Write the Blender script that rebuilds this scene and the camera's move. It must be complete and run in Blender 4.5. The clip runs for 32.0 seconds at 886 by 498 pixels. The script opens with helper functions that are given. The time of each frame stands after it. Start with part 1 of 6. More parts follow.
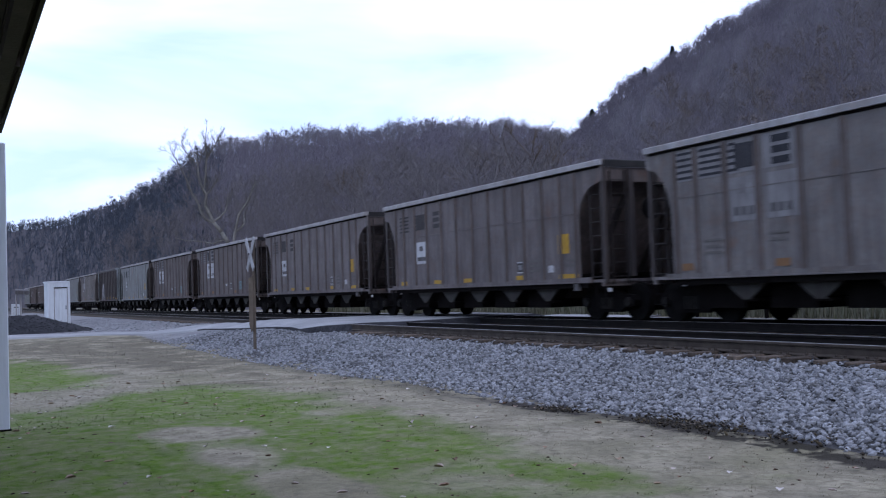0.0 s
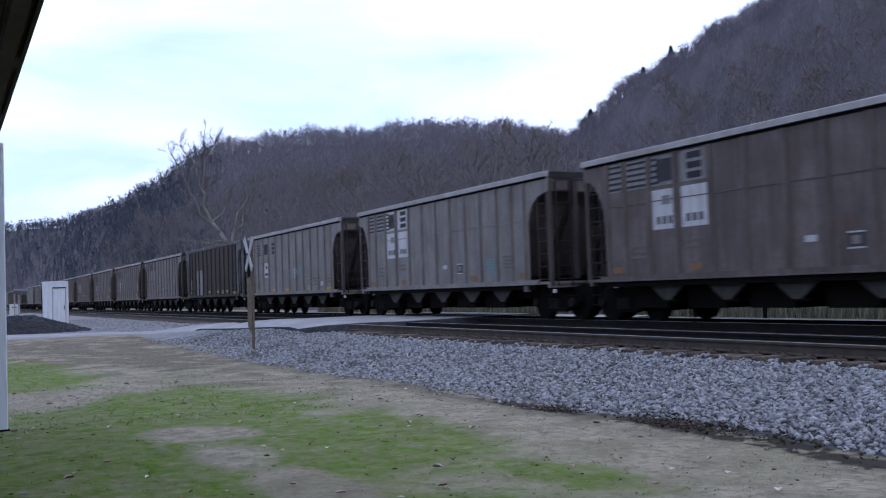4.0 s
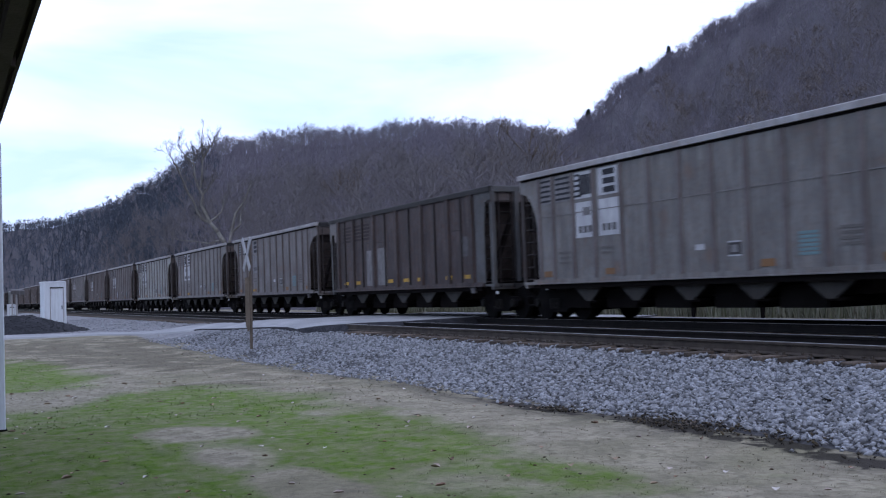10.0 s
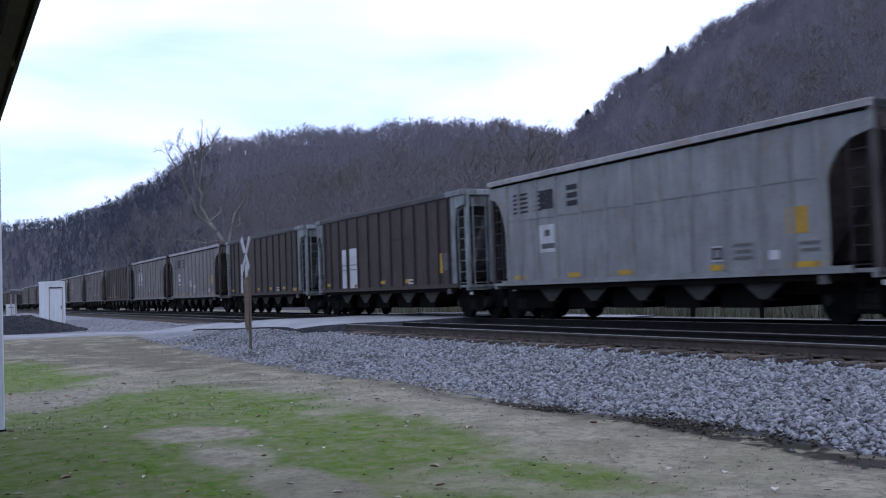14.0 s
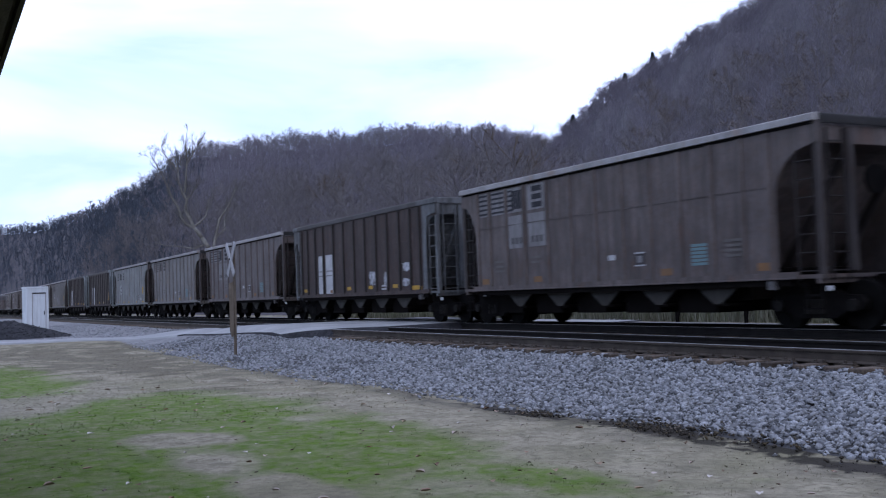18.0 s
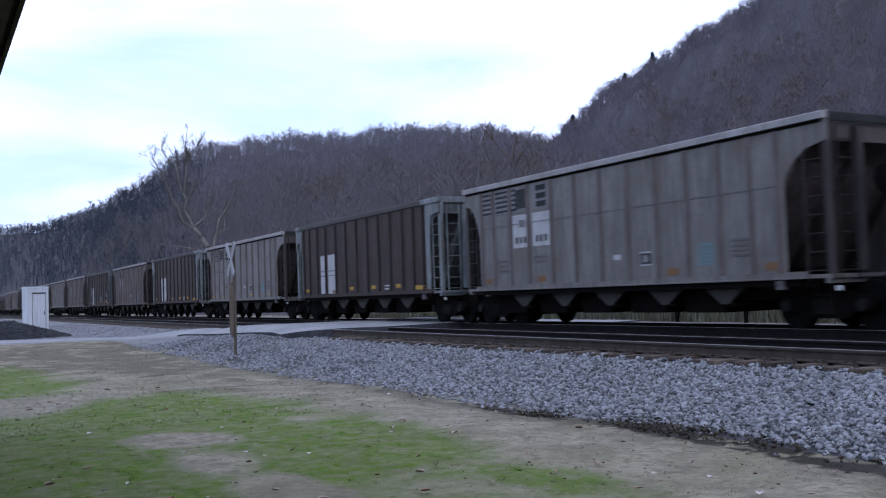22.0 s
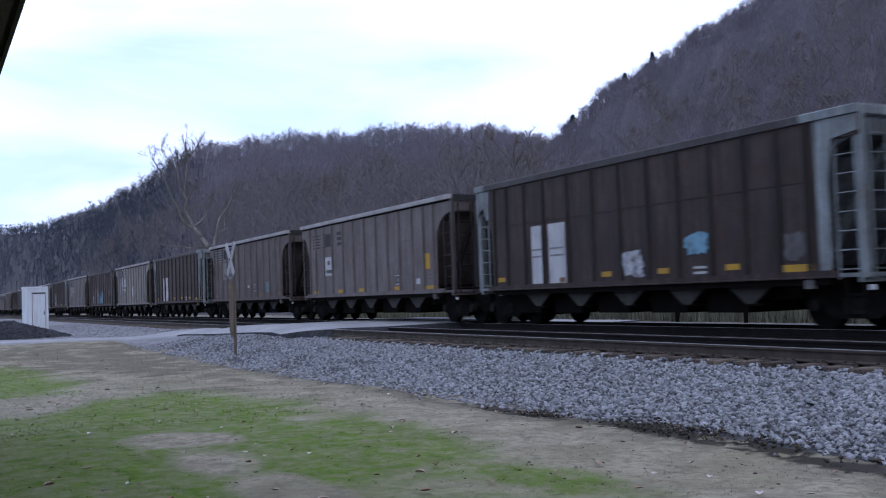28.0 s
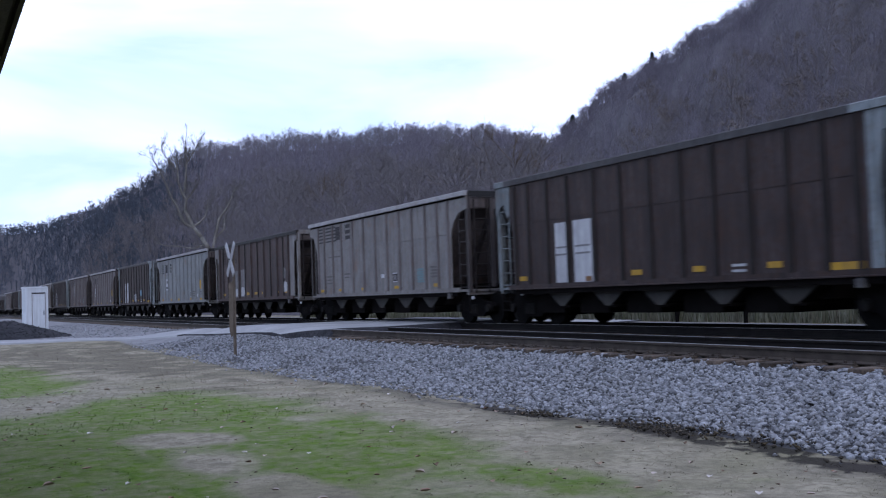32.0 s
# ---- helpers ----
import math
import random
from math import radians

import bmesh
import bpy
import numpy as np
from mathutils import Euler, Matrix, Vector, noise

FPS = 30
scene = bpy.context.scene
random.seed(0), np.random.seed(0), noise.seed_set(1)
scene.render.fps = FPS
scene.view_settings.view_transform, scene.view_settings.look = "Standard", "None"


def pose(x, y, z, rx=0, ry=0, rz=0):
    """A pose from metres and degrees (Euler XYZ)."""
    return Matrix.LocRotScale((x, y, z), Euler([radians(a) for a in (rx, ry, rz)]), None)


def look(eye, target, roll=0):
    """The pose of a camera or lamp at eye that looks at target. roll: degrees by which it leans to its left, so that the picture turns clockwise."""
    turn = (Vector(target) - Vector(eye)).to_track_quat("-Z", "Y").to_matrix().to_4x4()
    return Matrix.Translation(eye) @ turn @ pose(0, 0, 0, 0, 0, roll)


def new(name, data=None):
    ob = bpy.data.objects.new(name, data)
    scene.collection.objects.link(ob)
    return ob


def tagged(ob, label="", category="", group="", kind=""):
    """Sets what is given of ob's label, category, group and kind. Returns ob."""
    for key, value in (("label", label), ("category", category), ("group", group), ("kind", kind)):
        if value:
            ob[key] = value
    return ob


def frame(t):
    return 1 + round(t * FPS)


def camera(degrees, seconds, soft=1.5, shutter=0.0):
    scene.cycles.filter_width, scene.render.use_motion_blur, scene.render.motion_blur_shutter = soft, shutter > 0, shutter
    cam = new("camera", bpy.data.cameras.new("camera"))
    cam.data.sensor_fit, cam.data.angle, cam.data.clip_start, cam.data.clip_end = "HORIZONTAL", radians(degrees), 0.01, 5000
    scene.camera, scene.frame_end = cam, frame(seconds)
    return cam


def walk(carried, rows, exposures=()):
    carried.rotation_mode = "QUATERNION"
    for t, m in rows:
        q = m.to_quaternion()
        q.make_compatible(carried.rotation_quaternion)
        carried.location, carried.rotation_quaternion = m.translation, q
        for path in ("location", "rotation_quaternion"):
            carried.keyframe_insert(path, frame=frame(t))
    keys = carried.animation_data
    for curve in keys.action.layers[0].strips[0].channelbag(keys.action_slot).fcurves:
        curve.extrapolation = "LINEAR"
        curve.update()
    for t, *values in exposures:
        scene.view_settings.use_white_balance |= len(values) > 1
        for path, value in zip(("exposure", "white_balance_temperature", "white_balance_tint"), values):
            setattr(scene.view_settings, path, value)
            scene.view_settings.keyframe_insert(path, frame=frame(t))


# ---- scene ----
FOV = 48.19

cam = camera(FOV, 32.0, 1.15, 0.28)
EYE = Vector((0.0, 0.0, 0.922))
FORWARD = Vector((0.88274, -0.46766, 0.04538))
BASE = look(EYE, EYE + FORWARD * 10, 0)
UP = Vector((-0.05692, -0.01056, 0.99832))
ROLL = math.degrees(math.atan2((BASE.to_3x3() @ Vector((1, 0, 0))).dot(UP), (BASE.to_3x3() @ Vector((0, 1, 0))).dot(UP)))
BASE = look(EYE, EYE + FORWARD * 10, -ROLL)

# the tripod head turns a little and is nudged once: seconds, turn to the left, tilt (thousandths of the lens)
DRIFT = [(0, 33, -9), (1, 32, -9), (3, 31, -9), (5.5, 29.5, -9), (8, 28.2, -9), (10.5, 26.6, -9), (13, 26, -9),
         (14.5, 25, -9), (16.2, 23.8, -9), (16.5, 23.2, -9), (16.75, 17, -6), (17, 9.5, -3), (17.25, 3, -0.6), (17.5, 0.6, 0),
         (18, 0, 0), (18.6, 0.2, 0), (19, 1.5, 0), (19.5, 4.3, 0), (20, 1.5, 0), (20.5, 0, 0), (24, -0.2, 0), (32, -0.6, 0)]
F_LENS = 784.0 / math.tan(math.radians(FOV / 2))
walk(cam, [(t, BASE @ pose(0, 0, 0, math.degrees(dy / F_LENS), math.degrees(dx / F_LENS), 0)) for t, dx, dy in DRIFT],
     exposures=[(0, 0.0), (32, 0.0)])

# ---- world and light: a high overcast in the late afternoon ----
SUN_EL, SUN_ROT = radians(24), radians(70)
world = bpy.data.worlds.new("overcast_sky")
scene.world = world
world.use_nodes = True
wt = world.node_tree
wt.nodes.clear()


def wnode(kind, **kw):
    n = wt.nodes.new(kind)
    for k, v in kw.items():
        n.inputs[k].default_value = v
    return n


w_out = wt.nodes.new("ShaderNodeOutputWorld")
w_bg = wt.nodes.new("ShaderNodeBackground")
w_sky = wt.nodes.new("ShaderNodeTexSky")
w_sky.sky_type = "NISHITA"
w_sky.sun_disc = False
w_sky.sun_elevation, w_sky.sun_rotation = SUN_EL, SUN_ROT
w_sky.air_density, w_sky.dust_density, w_sky.ozone_density = 1.0, 2.0, 1.5
w_scale = wt.nodes.new("ShaderNodeVectorMath")
w_scale.operation = "SCALE"
w_scale.inputs["Scale"].default_value = 0.11
wt.links.new(w_sky.outputs[0], w_scale.inputs[0])
w_tc = wt.nodes.new("ShaderNodeTexCoord")
w_map = wt.nodes.new("ShaderNodeMapping")
w_map.inputs["Scale"].default_value = (1.4, 1.4, 5.5)
wt.links.new(w_tc.outputs["Generated"], w_map.inputs[0])
w_n = wnode("ShaderNodeTexNoise", Scale=1.9, Detail=5.0, Roughness=0.5, Distortion=0.35)
wt.links.new(w_map.outputs[0], w_n.inputs["Vector"])
w_ramp = wt.nodes.new("ShaderNodeValToRGB")
cr = w_ramp.color_ramp
cr.elements[0].position, cr.elements[0].color = 0.30, (0.62, 0.92, 1.52, 1)
cr.elements[1].position, cr.elements[1].color = 0.56, (1.10, 1.26, 1.88, 1)
e = cr.elements.new(0.42)
e.color = (0.89, 1.10, 1.73, 1)
w_dot = wt.nodes.new("ShaderNodeVectorMath")
w_dot.operation = "DOT_PRODUCT"
w_dot.inputs[1].default_value = (-0.07, -0.17, 0.22)
wt.links.new(w_tc.outputs["Generated"], w_dot.inputs[0])
w_add = wt.nodes.new("ShaderNodeMath")
w_add.inputs[1].default_value = 0.0
wt.links.new(w_n.outputs["Fac"], w_add.inputs[0])
wt.links.new(w_dot.outputs["Value"], w_add.inputs[1])
wt.links.new(w_add.outputs[0], w_ramp.inputs[0])
w_mix = wt.nodes.new("ShaderNodeMixRGB")
w_mix.inputs[0].default_value = 0.88
wt.links.new(w_scale.outputs[0], w_mix.inputs[1])
wt.links.new(w_ramp.outputs[0], w_mix.inputs[2])
wt.links.new(w_mix.outputs[0], w_bg.inputs[0])
w_bg.inputs[1].default_value = 1.0
wt.links.new(w_bg.outputs[0], w_out.inputs[0])

sun = new("sun", bpy.data.lights.new("sun", "SUN"))
sun.data.energy, sun.data.angle, sun.data.color = 0.5, radians(25), (1.0, 0.97, 0.94)
sun.matrix_world = look((0, 0, 80), (60, -20, 45))


# ---- materials ----
def material(name, stops, scale=1.0, detail=6.0, rough=0.85, metal=0.0, bump=0.0, bump_scale=30.0, space="object",
             fine=None, fine_scale=40.0, fine_mix=0.5, streak=None, streak_amount=0.6, spread=0.15, rand=0.0, gloss=0.12, speck=0.0):
    """Two scales of noise over a ramp of colours, optional vertical streaks of dirt, fine relief."""
    m = bpy.data.materials.new(name)
    m.use_nodes = True
    nt = m.node_tree
    bsdf = nt.nodes["Principled BSDF"]
    N, Lk = nt.nodes.new, nt.links.new
    if space == "object":
        src = N("ShaderNodeTexCoord").outputs["Object"]
        oi = N("ShaderNodeObjectInfo")
        mul = N("ShaderNodeMath")
        mul.operation, mul.inputs[1].default_value = "MULTIPLY", 60.0
        Lk(oi.outputs["Random"], mul.inputs[0])
        add = N("ShaderNodeVectorMath")
        Lk(src, add.inputs[0])
        Lk(mul.outputs[0], add.inputs[1])
        vec = add.outputs[0]
    else:
        vec = N("ShaderNodeNewGeometry").outputs["Position"]
    n1 = N("ShaderNodeTexNoise")
    n1.inputs["Scale"].default_value, n1.inputs["Detail"].default_value = scale, detail
    n1.inputs["Roughness"].default_value = 0.6
    Lk(vec, n1.inputs["Vector"])
    ramp = N("ShaderNodeValToRGB")
    k = len(stops)
    while len(ramp.color_ramp.elements) < k:
        ramp.color_ramp.elements.new(0.5)
    for i, c in enumerate(stops):
        ramp.color_ramp.elements[i].position = 0.5 + (i / max(1, k - 1) - 0.5) * (spread * 2 + 0.12)
        ramp.color_ramp.elements[i].color = (*c, 1)
    Lk(n1.outputs["Fac"], ramp.inputs[0])
    col = ramp.outputs[0]

    def blend(fac, c_in, colour, amount):
        mix = N("ShaderNodeMixRGB")
        g = N("ShaderNodeMath")
        g.operation, g.inputs[1].default_value, g.use_clamp = "MULTIPLY", amount, True
        Lk(fac, g.inputs[0])
        Lk(g.outputs[0], mix.inputs[0])
        Lk(c_in, mix.inputs[1])
        mix.inputs[2].default_value = (*colour, 1)
        return mix.outputs[0]

    if fine:
        n2 = N("ShaderNodeTexNoise")
        n2.inputs["Scale"].default_value, n2.inputs["Detail"].default_value = fine_scale, 4.0
        Lk(vec, n2.inputs["Vector"])
        mr = N("ShaderNodeMapRange")
        mr.inputs[1].default_value, mr.inputs[2].default_value = 0.42, 0.66
        Lk(n2.outputs["Fac"], mr.inputs[0])
        col = blend(mr.outputs[0], col, fine, fine_mix)
    if speck:
        # small scabs and scratches
        n4 = N("ShaderNodeTexNoise")
        n4.inputs["Scale"].default_value, n4.inputs["Detail"].default_value, n4.inputs["Roughness"].default_value = 13.0, 8.0, 0.75
        Lk(vec, n4.inputs["Vector"])
        mr = N("ShaderNodeMapRange")
        mr.inputs[1].default_value, mr.inputs[2].default_value = 0.50, 0.64
        Lk(n4.outputs["Fac"], mr.inputs[0])
        col = blend(mr.outputs[0], col, tuple(v * 0.35 for v in stops[0]), speck)
    if streak:
        mp = N("ShaderNodeMapping")
        mp.inputs["Scale"].default_value = (3.2, 3.2, 0.28)
        Lk(vec, mp.inputs[0])
        n3 = N("ShaderNodeTexNoise")
        n3.inputs["Scale"].default_value, n3.inputs["Detail"].default_value = 2.2, 7.0
        n3.inputs["Roughness"].default_value = 0.7
        Lk(mp.outputs[0], n3.inputs["Vector"])
        mr = N("ShaderNodeMapRange")
        mr.inputs[1].default_value, mr.inputs[2].default_value = 0.41, 0.62
        Lk(n3.outputs["Fac"], mr.inputs[0])
        col = blend(mr.outputs[0], col, streak, streak_amount)
    if rand:
        oi2 = N("ShaderNodeObjectInfo")
        hs = N("ShaderNodeHueSaturation")
        mr = N("ShaderNodeMapRange")
        mr.inputs[3].default_value, mr.inputs[4].default_value = 1 - rand, 1 + rand
        Lk(oi2.outputs["Random"], mr.inputs[0])
        Lk(mr.outputs[0], hs.inputs["Value"])
        Lk(col, hs.inputs["Color"])
        col = hs.outputs[0]
    Lk(col, bsdf.inputs["Base Color"])
    bsdf.inputs["Roughness"].default_value = rough
    bsdf.inputs["Metallic"].default_value = metal
    bsdf.inputs["Specular IOR Level"].default_value = gloss
    if bump:
        nb = N("ShaderNodeTexNoise")
        nb.inputs["Scale"].default_value, nb.inputs["Detail"].default_value = bump_scale, 5.0
        Lk(vec, nb.inputs["Vector"])
        b = N("ShaderNodeBump")
        b.inputs["Strength"].default_value, b.inputs["Distance"].default_value = bump, 0.02
        Lk(nb.outputs["Fac"], b.inputs["Height"])
        Lk(b.outputs[0], bsdf.inputs["Normal"])
    return m


def island_material(name, colours, rough=0.9, fine=None, fine_scale=60.0):
    """Each loose piece of the mesh takes its own colour from a ramp."""
    m = bpy.data.materials.new(name)
    m.use_nodes = True
    nt = m.node_tree
    bsdf = nt.nodes["Principled BSDF"]
    g = nt.nodes.new("ShaderNodeNewGeometry")
    ramp = nt.nodes.new("ShaderNodeValToRGB")
    while len(ramp.color_ramp.elements) < len(colours):
        ramp.color_ramp.elements.new(0.5)
    for i, c in enumerate(colours):
        ramp.color_ramp.elements[i].position = i / (len(colours) - 1)
        ramp.color_ramp.elements[i].color = (*c, 1)
    nt.links.new(g.outputs["Random Per Island"], ramp.inputs[0])
    col = ramp.outputs[0]
    if fine:
        n = nt.nodes.new("ShaderNodeTexNoise")
        n.inputs["Scale"].default_value = fine_scale
        nt.links.new(g.outputs["Position"], n.inputs["Vector"])
        mix = nt.nodes.new("ShaderNodeMixRGB")
        mr = nt.nodes.new("ShaderNodeMapRange")
        mr.inputs[1].default_value, mr.inputs[2].default_value = 0.4, 0.7
        mr.inputs[4].default_value = 0.6
        nt.links.new(n.outputs["Fac"], mr.inputs[0])
        nt.links.new(mr.outputs[0], mix.inputs[0])
        nt.links.new(col, mix.inputs[1])
        mix.inputs[2].default_value = (*fine, 1)
        col = mix.outputs[0]
    nt.links.new(col, bsdf.inputs["Base Color"])
    bsdf.inputs["Roughness"].default_value = rough
    bsdf.inputs["Specular IOR Level"].default_value = 0.1
    return m


def lawn_material(name, near_green, dead, soil, rough=0.95, value=1.0, blade=False):
    """Winter lawn: green only in its own patches, dead straw elsewhere, with bare scuffed spots."""
    m = bpy.data.materials.new(name)
    m.use_nodes = True
    nt = m.node_tree
    N, Lk = nt.nodes.new, nt.links.new
    bsdf = nt.nodes["Principled BSDF"]
    pos = N("ShaderNodeNewGeometry").outputs["Position"]

    def noise_tex(scale, detail=4.0, distortion=0.0):
        n = N("ShaderNodeTexNoise")
        n.inputs["Scale"].default_value, n.inputs["Detail"].default_value = scale, detail
        n.inputs["Distortion"].default_value = distortion
        Lk(pos, n.inputs["Vector"])
        return n.outputs["Fac"]

    def math_node(op, a, b):
        n = N("ShaderNodeMath")
        n.operation = op
        for i, v in enumerate((a, b)):
            if isinstance(v, (int, float)):
                n.inputs[i].default_value = v
            else:
                Lk(v, n.inputs[i])
        return n.outputs[0]

    def remap(v, lo, hi):
        n = N("ShaderNodeMapRange")
        n.inputs[1].default_value, n.inputs[2].default_value = lo, hi
        Lk(v, n.inputs[0])
        return n.outputs[0]

    def blob(cx, cy, rx, ry):
        mp = N("ShaderNodeMapping")
        mp.vector_type = "POINT"
        mp.inputs["Location"].default_value = (-cx / rx, -cy / ry, 0)
        mp.inputs["Scale"].default_value = (1 / rx, 1 / ry, 0)
        Lk(pos, mp.inputs[0])
        ln = N("ShaderNodeVectorMath")
        ln.operation = "LENGTH"
        Lk(mp.outputs[0], ln.inputs[0])
        return math_node("SUBTRACT", 1.0, ln.outputs["Value"])

    edge = math_node("MULTIPLY", math_node("SUBTRACT", noise_tex(0.8, 6.0, 0.6), 0.5), 2.2)
    green = blob(9.5, 0.3, 6.3, 4.6)
    green = math_node("MAXIMUM", green, blob(14.4, -3.2, 3.3, 1.75))
    green = math_node("MAXIMUM", green, blob(10.2, -4.0, 2.6, 1.25))
    green = math_node("MAXIMUM", green, blob(23.5, -1.0, 6.0, 1.7))
    green = math_node("MAXIMUM", green, math_node("SUBTRACT", blob(7.2, -4.6, 1.9, 0.75), 0.5))
    bare = math_node("MAXIMUM", blob(11.6, -2.6, 0.8, 0.85), blob(7.9, -2.65, 1.4, 0.5))
    bare = math_node("MAXIMUM", bare, math_node("SUBTRACT", blob(9.9, -2.5, 1.5, 0.75), 0.25))
    bare = math_node("MAXIMUM", bare, math_node("SUBTRACT", blob(9.3, -4.2, 1.2, 0.6), 0.5))
    bare = math_node("MAXIMUM", bare, blob(18.0, -1.0, 1.9, 1.6))
    green = math_node("SUBTRACT", green, math_node("MULTIPLY", remap(bare, -0.1, 0.55), 0.75))
    mask = remap(math_node("ADD", green, math_node("MULTIPLY", edge, 0.62)), -0.24, 0.18)
    tuft = remap(noise_tex(5.0, 8.0, 0.4), 0.34, 0.60)
    mask = math_node("MULTIPLY", mask, math_node("ADD", math_node("MULTIPLY", tuft, 0.42), 0.58))

    def two(c1, c2, fac):
        mix = N("ShaderNodeMixRGB")
        Lk(fac, mix.inputs[0])
        for i, c in ((1, c1), (2, c2)):
            if isinstance(c, tuple):
                mix.inputs[i].default_value = (*[v * value for v in c], 1)
            else:
                Lk(c, mix.inputs[i])
        return mix.outputs[0]

    straw = two(dead[0], dead[1], remap(noise_tex(1.7, 5.0), 0.35, 0.65))
    straw = two(straw, (0.175, 0.165, 0.098), math_node("MULTIPLY", remap(noise_tex(0.55, 6.0, 0.8), 0.50, 0.66), 0.55))
    straw = two(straw, dead[2], math_node("MULTIPLY", remap(noise_tex(3.4, 8.0, 1.2), 0.50, 0.68), 0.6))
    straw = two(straw, dead[2], math_node("MULTIPLY", remap(noise_tex(9.0, 7.0, 0.8), 0.46, 0.70), 0.7))
    straw = two(straw, (0.085, 0.074, 0.052), math_node("MULTIPLY", remap(noise_tex(19.0, 6.0, 0.9), 0.53, 0.68), 0.25))
    worn = remap(math_node("ADD", math_node("MAXIMUM", blob(34.0, -4.5, 12.0, 6.0), blob(26.0, -5.0, 8.0, 2.2)), math_node("MULTIPLY", math_node("SUBTRACT", noise_tex(0.8, 8.0, 1.0), 0.5), 5.0)), -0.05, 0.75)
    straw = two(straw, (0.105, 0.092, 0.066), math_node("MULTIPLY", worn, 0.74))
    grass = two(near_green[0], near_green[1], remap(noise_tex(2.6, 5.0), 0.35, 0.65))
    grass = two(grass, near_green[2], remap(noise_tex(11.0, 5.0, 0.6), 0.48, 0.7))
    grass = two(grass, (0.150, 0.156, 0.074), math_node("MULTIPLY", remap(noise_tex(1.5, 7.0, 1.0), 0.46, 0.66), 0.55))
    grass = two(grass, (0.215, 0.190, 0.125), math_node("MULTIPLY", remap(noise_tex(6.5, 8.0, 0.7), 0.48, 0.68), 0.42))
    # soil shows along the foot of the stone bank
    sep = N("ShaderNodeSeparateXYZ")
    Lk(pos, sep.inputs[0])
    near_bank = remap(math_node("ADD", sep.outputs[1], math_node("MULTIPLY", edge, 0.30)), -6.2, -6.8)
    col = two(straw, grass, mask)
    wet = math_node("MAXIMUM", blob(8.5, -7.12, 1.7, 0.34), blob(11.0, -6.9, 1.3, 0.24))
    wet = math_node("MAXIMUM", wet, math_node("MAXIMUM", blob(7.0, -7.2, 0.5, 0.22), blob(5.9, -7.0, 0.8, 0.22)))
    wet = remap(math_node("ADD", wet, math_node("MULTIPLY", math_node("SUBTRACT", noise_tex(4.0, 6.0, 0.8), 0.5), 2.6)), -0.05, 0.3)
    col = two(col, (0.020, 0.018, 0.016), math_node("MULTIPLY", wet, 0.9))
    near_bank = math_node("MULTIPLY", near_bank, 0.6)
    col = two(col, soil, math_node("MULTIPLY", near_bank, remap(noise_tex(1.1, 6.0, 0.5), 0.42, 0.58)))
    Lk(col, bsdf.inputs["Base Color"])
    bsdf.inputs["Roughness"].default_value = rough
    bsdf.inputs["Specular IOR Level"].default_value = 0.05
    b = N("ShaderNodeBump")
    b.inputs["Strength"].default_value, b.inputs["Distance"].default_value = 0.35, 0.03
    Lk(noise_tex(45.0, 4.0), b.inputs["Height"])
    if not blade:
        Lk(b.outputs[0], bsdf.inputs["Normal"])
    else:
        # thin blades let light through
        tr = N("ShaderNodeBsdfTranslucent")
        mixs = N("ShaderNodeMixShader")
        mixs.inputs[0].default_value = 0.45
        Lk(col, tr.inputs[0])
        Lk(bsdf.outputs[0], mixs.inputs[1])
        Lk(tr.outputs[0], mixs.inputs[2])
        Lk(mixs.outputs[0], nt.nodes["Material Output"].inputs[0])
    return m


GREENS = ((0.072, 0.128, 0.016), (0.101, 0.162, 0.023), (0.058, 0.102, 0.013))
STRAWS = ((0.238, 0.214, 0.157), (0.318, 0.288, 0.211), (0.138, 0.124, 0.090))
M_LAWN = lawn_material("lawn", GREENS, STRAWS, (0.050, 0.044, 0.040))
M_GRASS = lawn_material("grass_blades", GREENS, STRAWS, (0.050, 0.044, 0.040), blade=True)
# bed kept very dark to stand for the shadows in gaps between stones
M_BALLAST = material("ballast_bed", [(0.0165, 0.0165, 0.0165), (0.0413, 0.0407, 0.0407), (0.0880, 0.0869, 0.0864)], scale=16, bump=1.0, bump_scale=16,
                     space="world", fine=(0.05, 0.05, 0.055), fine_scale=20, fine_mix=0.8, spread=0.2)
M_STONE = island_material("ballast_stone", [(0.1340, 0.1389, 0.1504), (0.330, 0.343, 0.360), (0.074, 0.078, 0.084), (0.352, 0.364, 0.380), (0.2462, 0.2541, 0.2678), (0.046, 0.049, 0.054),
                                            (0.345, 0.357, 0.374), (0.0827, 0.0857, 0.0927), (0.3103, 0.3172, 0.3275), (0.1852, 0.1872, 0.1895)], fine=(0.1103, 0.1113, 0.1164))
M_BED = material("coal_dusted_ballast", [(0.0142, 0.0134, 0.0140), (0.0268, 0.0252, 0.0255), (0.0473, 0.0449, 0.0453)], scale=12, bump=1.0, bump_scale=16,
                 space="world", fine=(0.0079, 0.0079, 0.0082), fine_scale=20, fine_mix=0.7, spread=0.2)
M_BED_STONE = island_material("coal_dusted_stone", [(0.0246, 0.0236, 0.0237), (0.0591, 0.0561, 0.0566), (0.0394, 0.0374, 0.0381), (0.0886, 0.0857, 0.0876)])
M_GRAVEL = material("fine_gravel", [(0.115, 0.114, 0.113), (0.170, 0.169, 0.166), (0.235, 0.233, 0.228)], scale=1.6, bump=0.7, bump_scale=35,
                    space="world", fine=(0.1792, 0.1792, 0.1960), fine_scale=26, fine_mix=0.7)
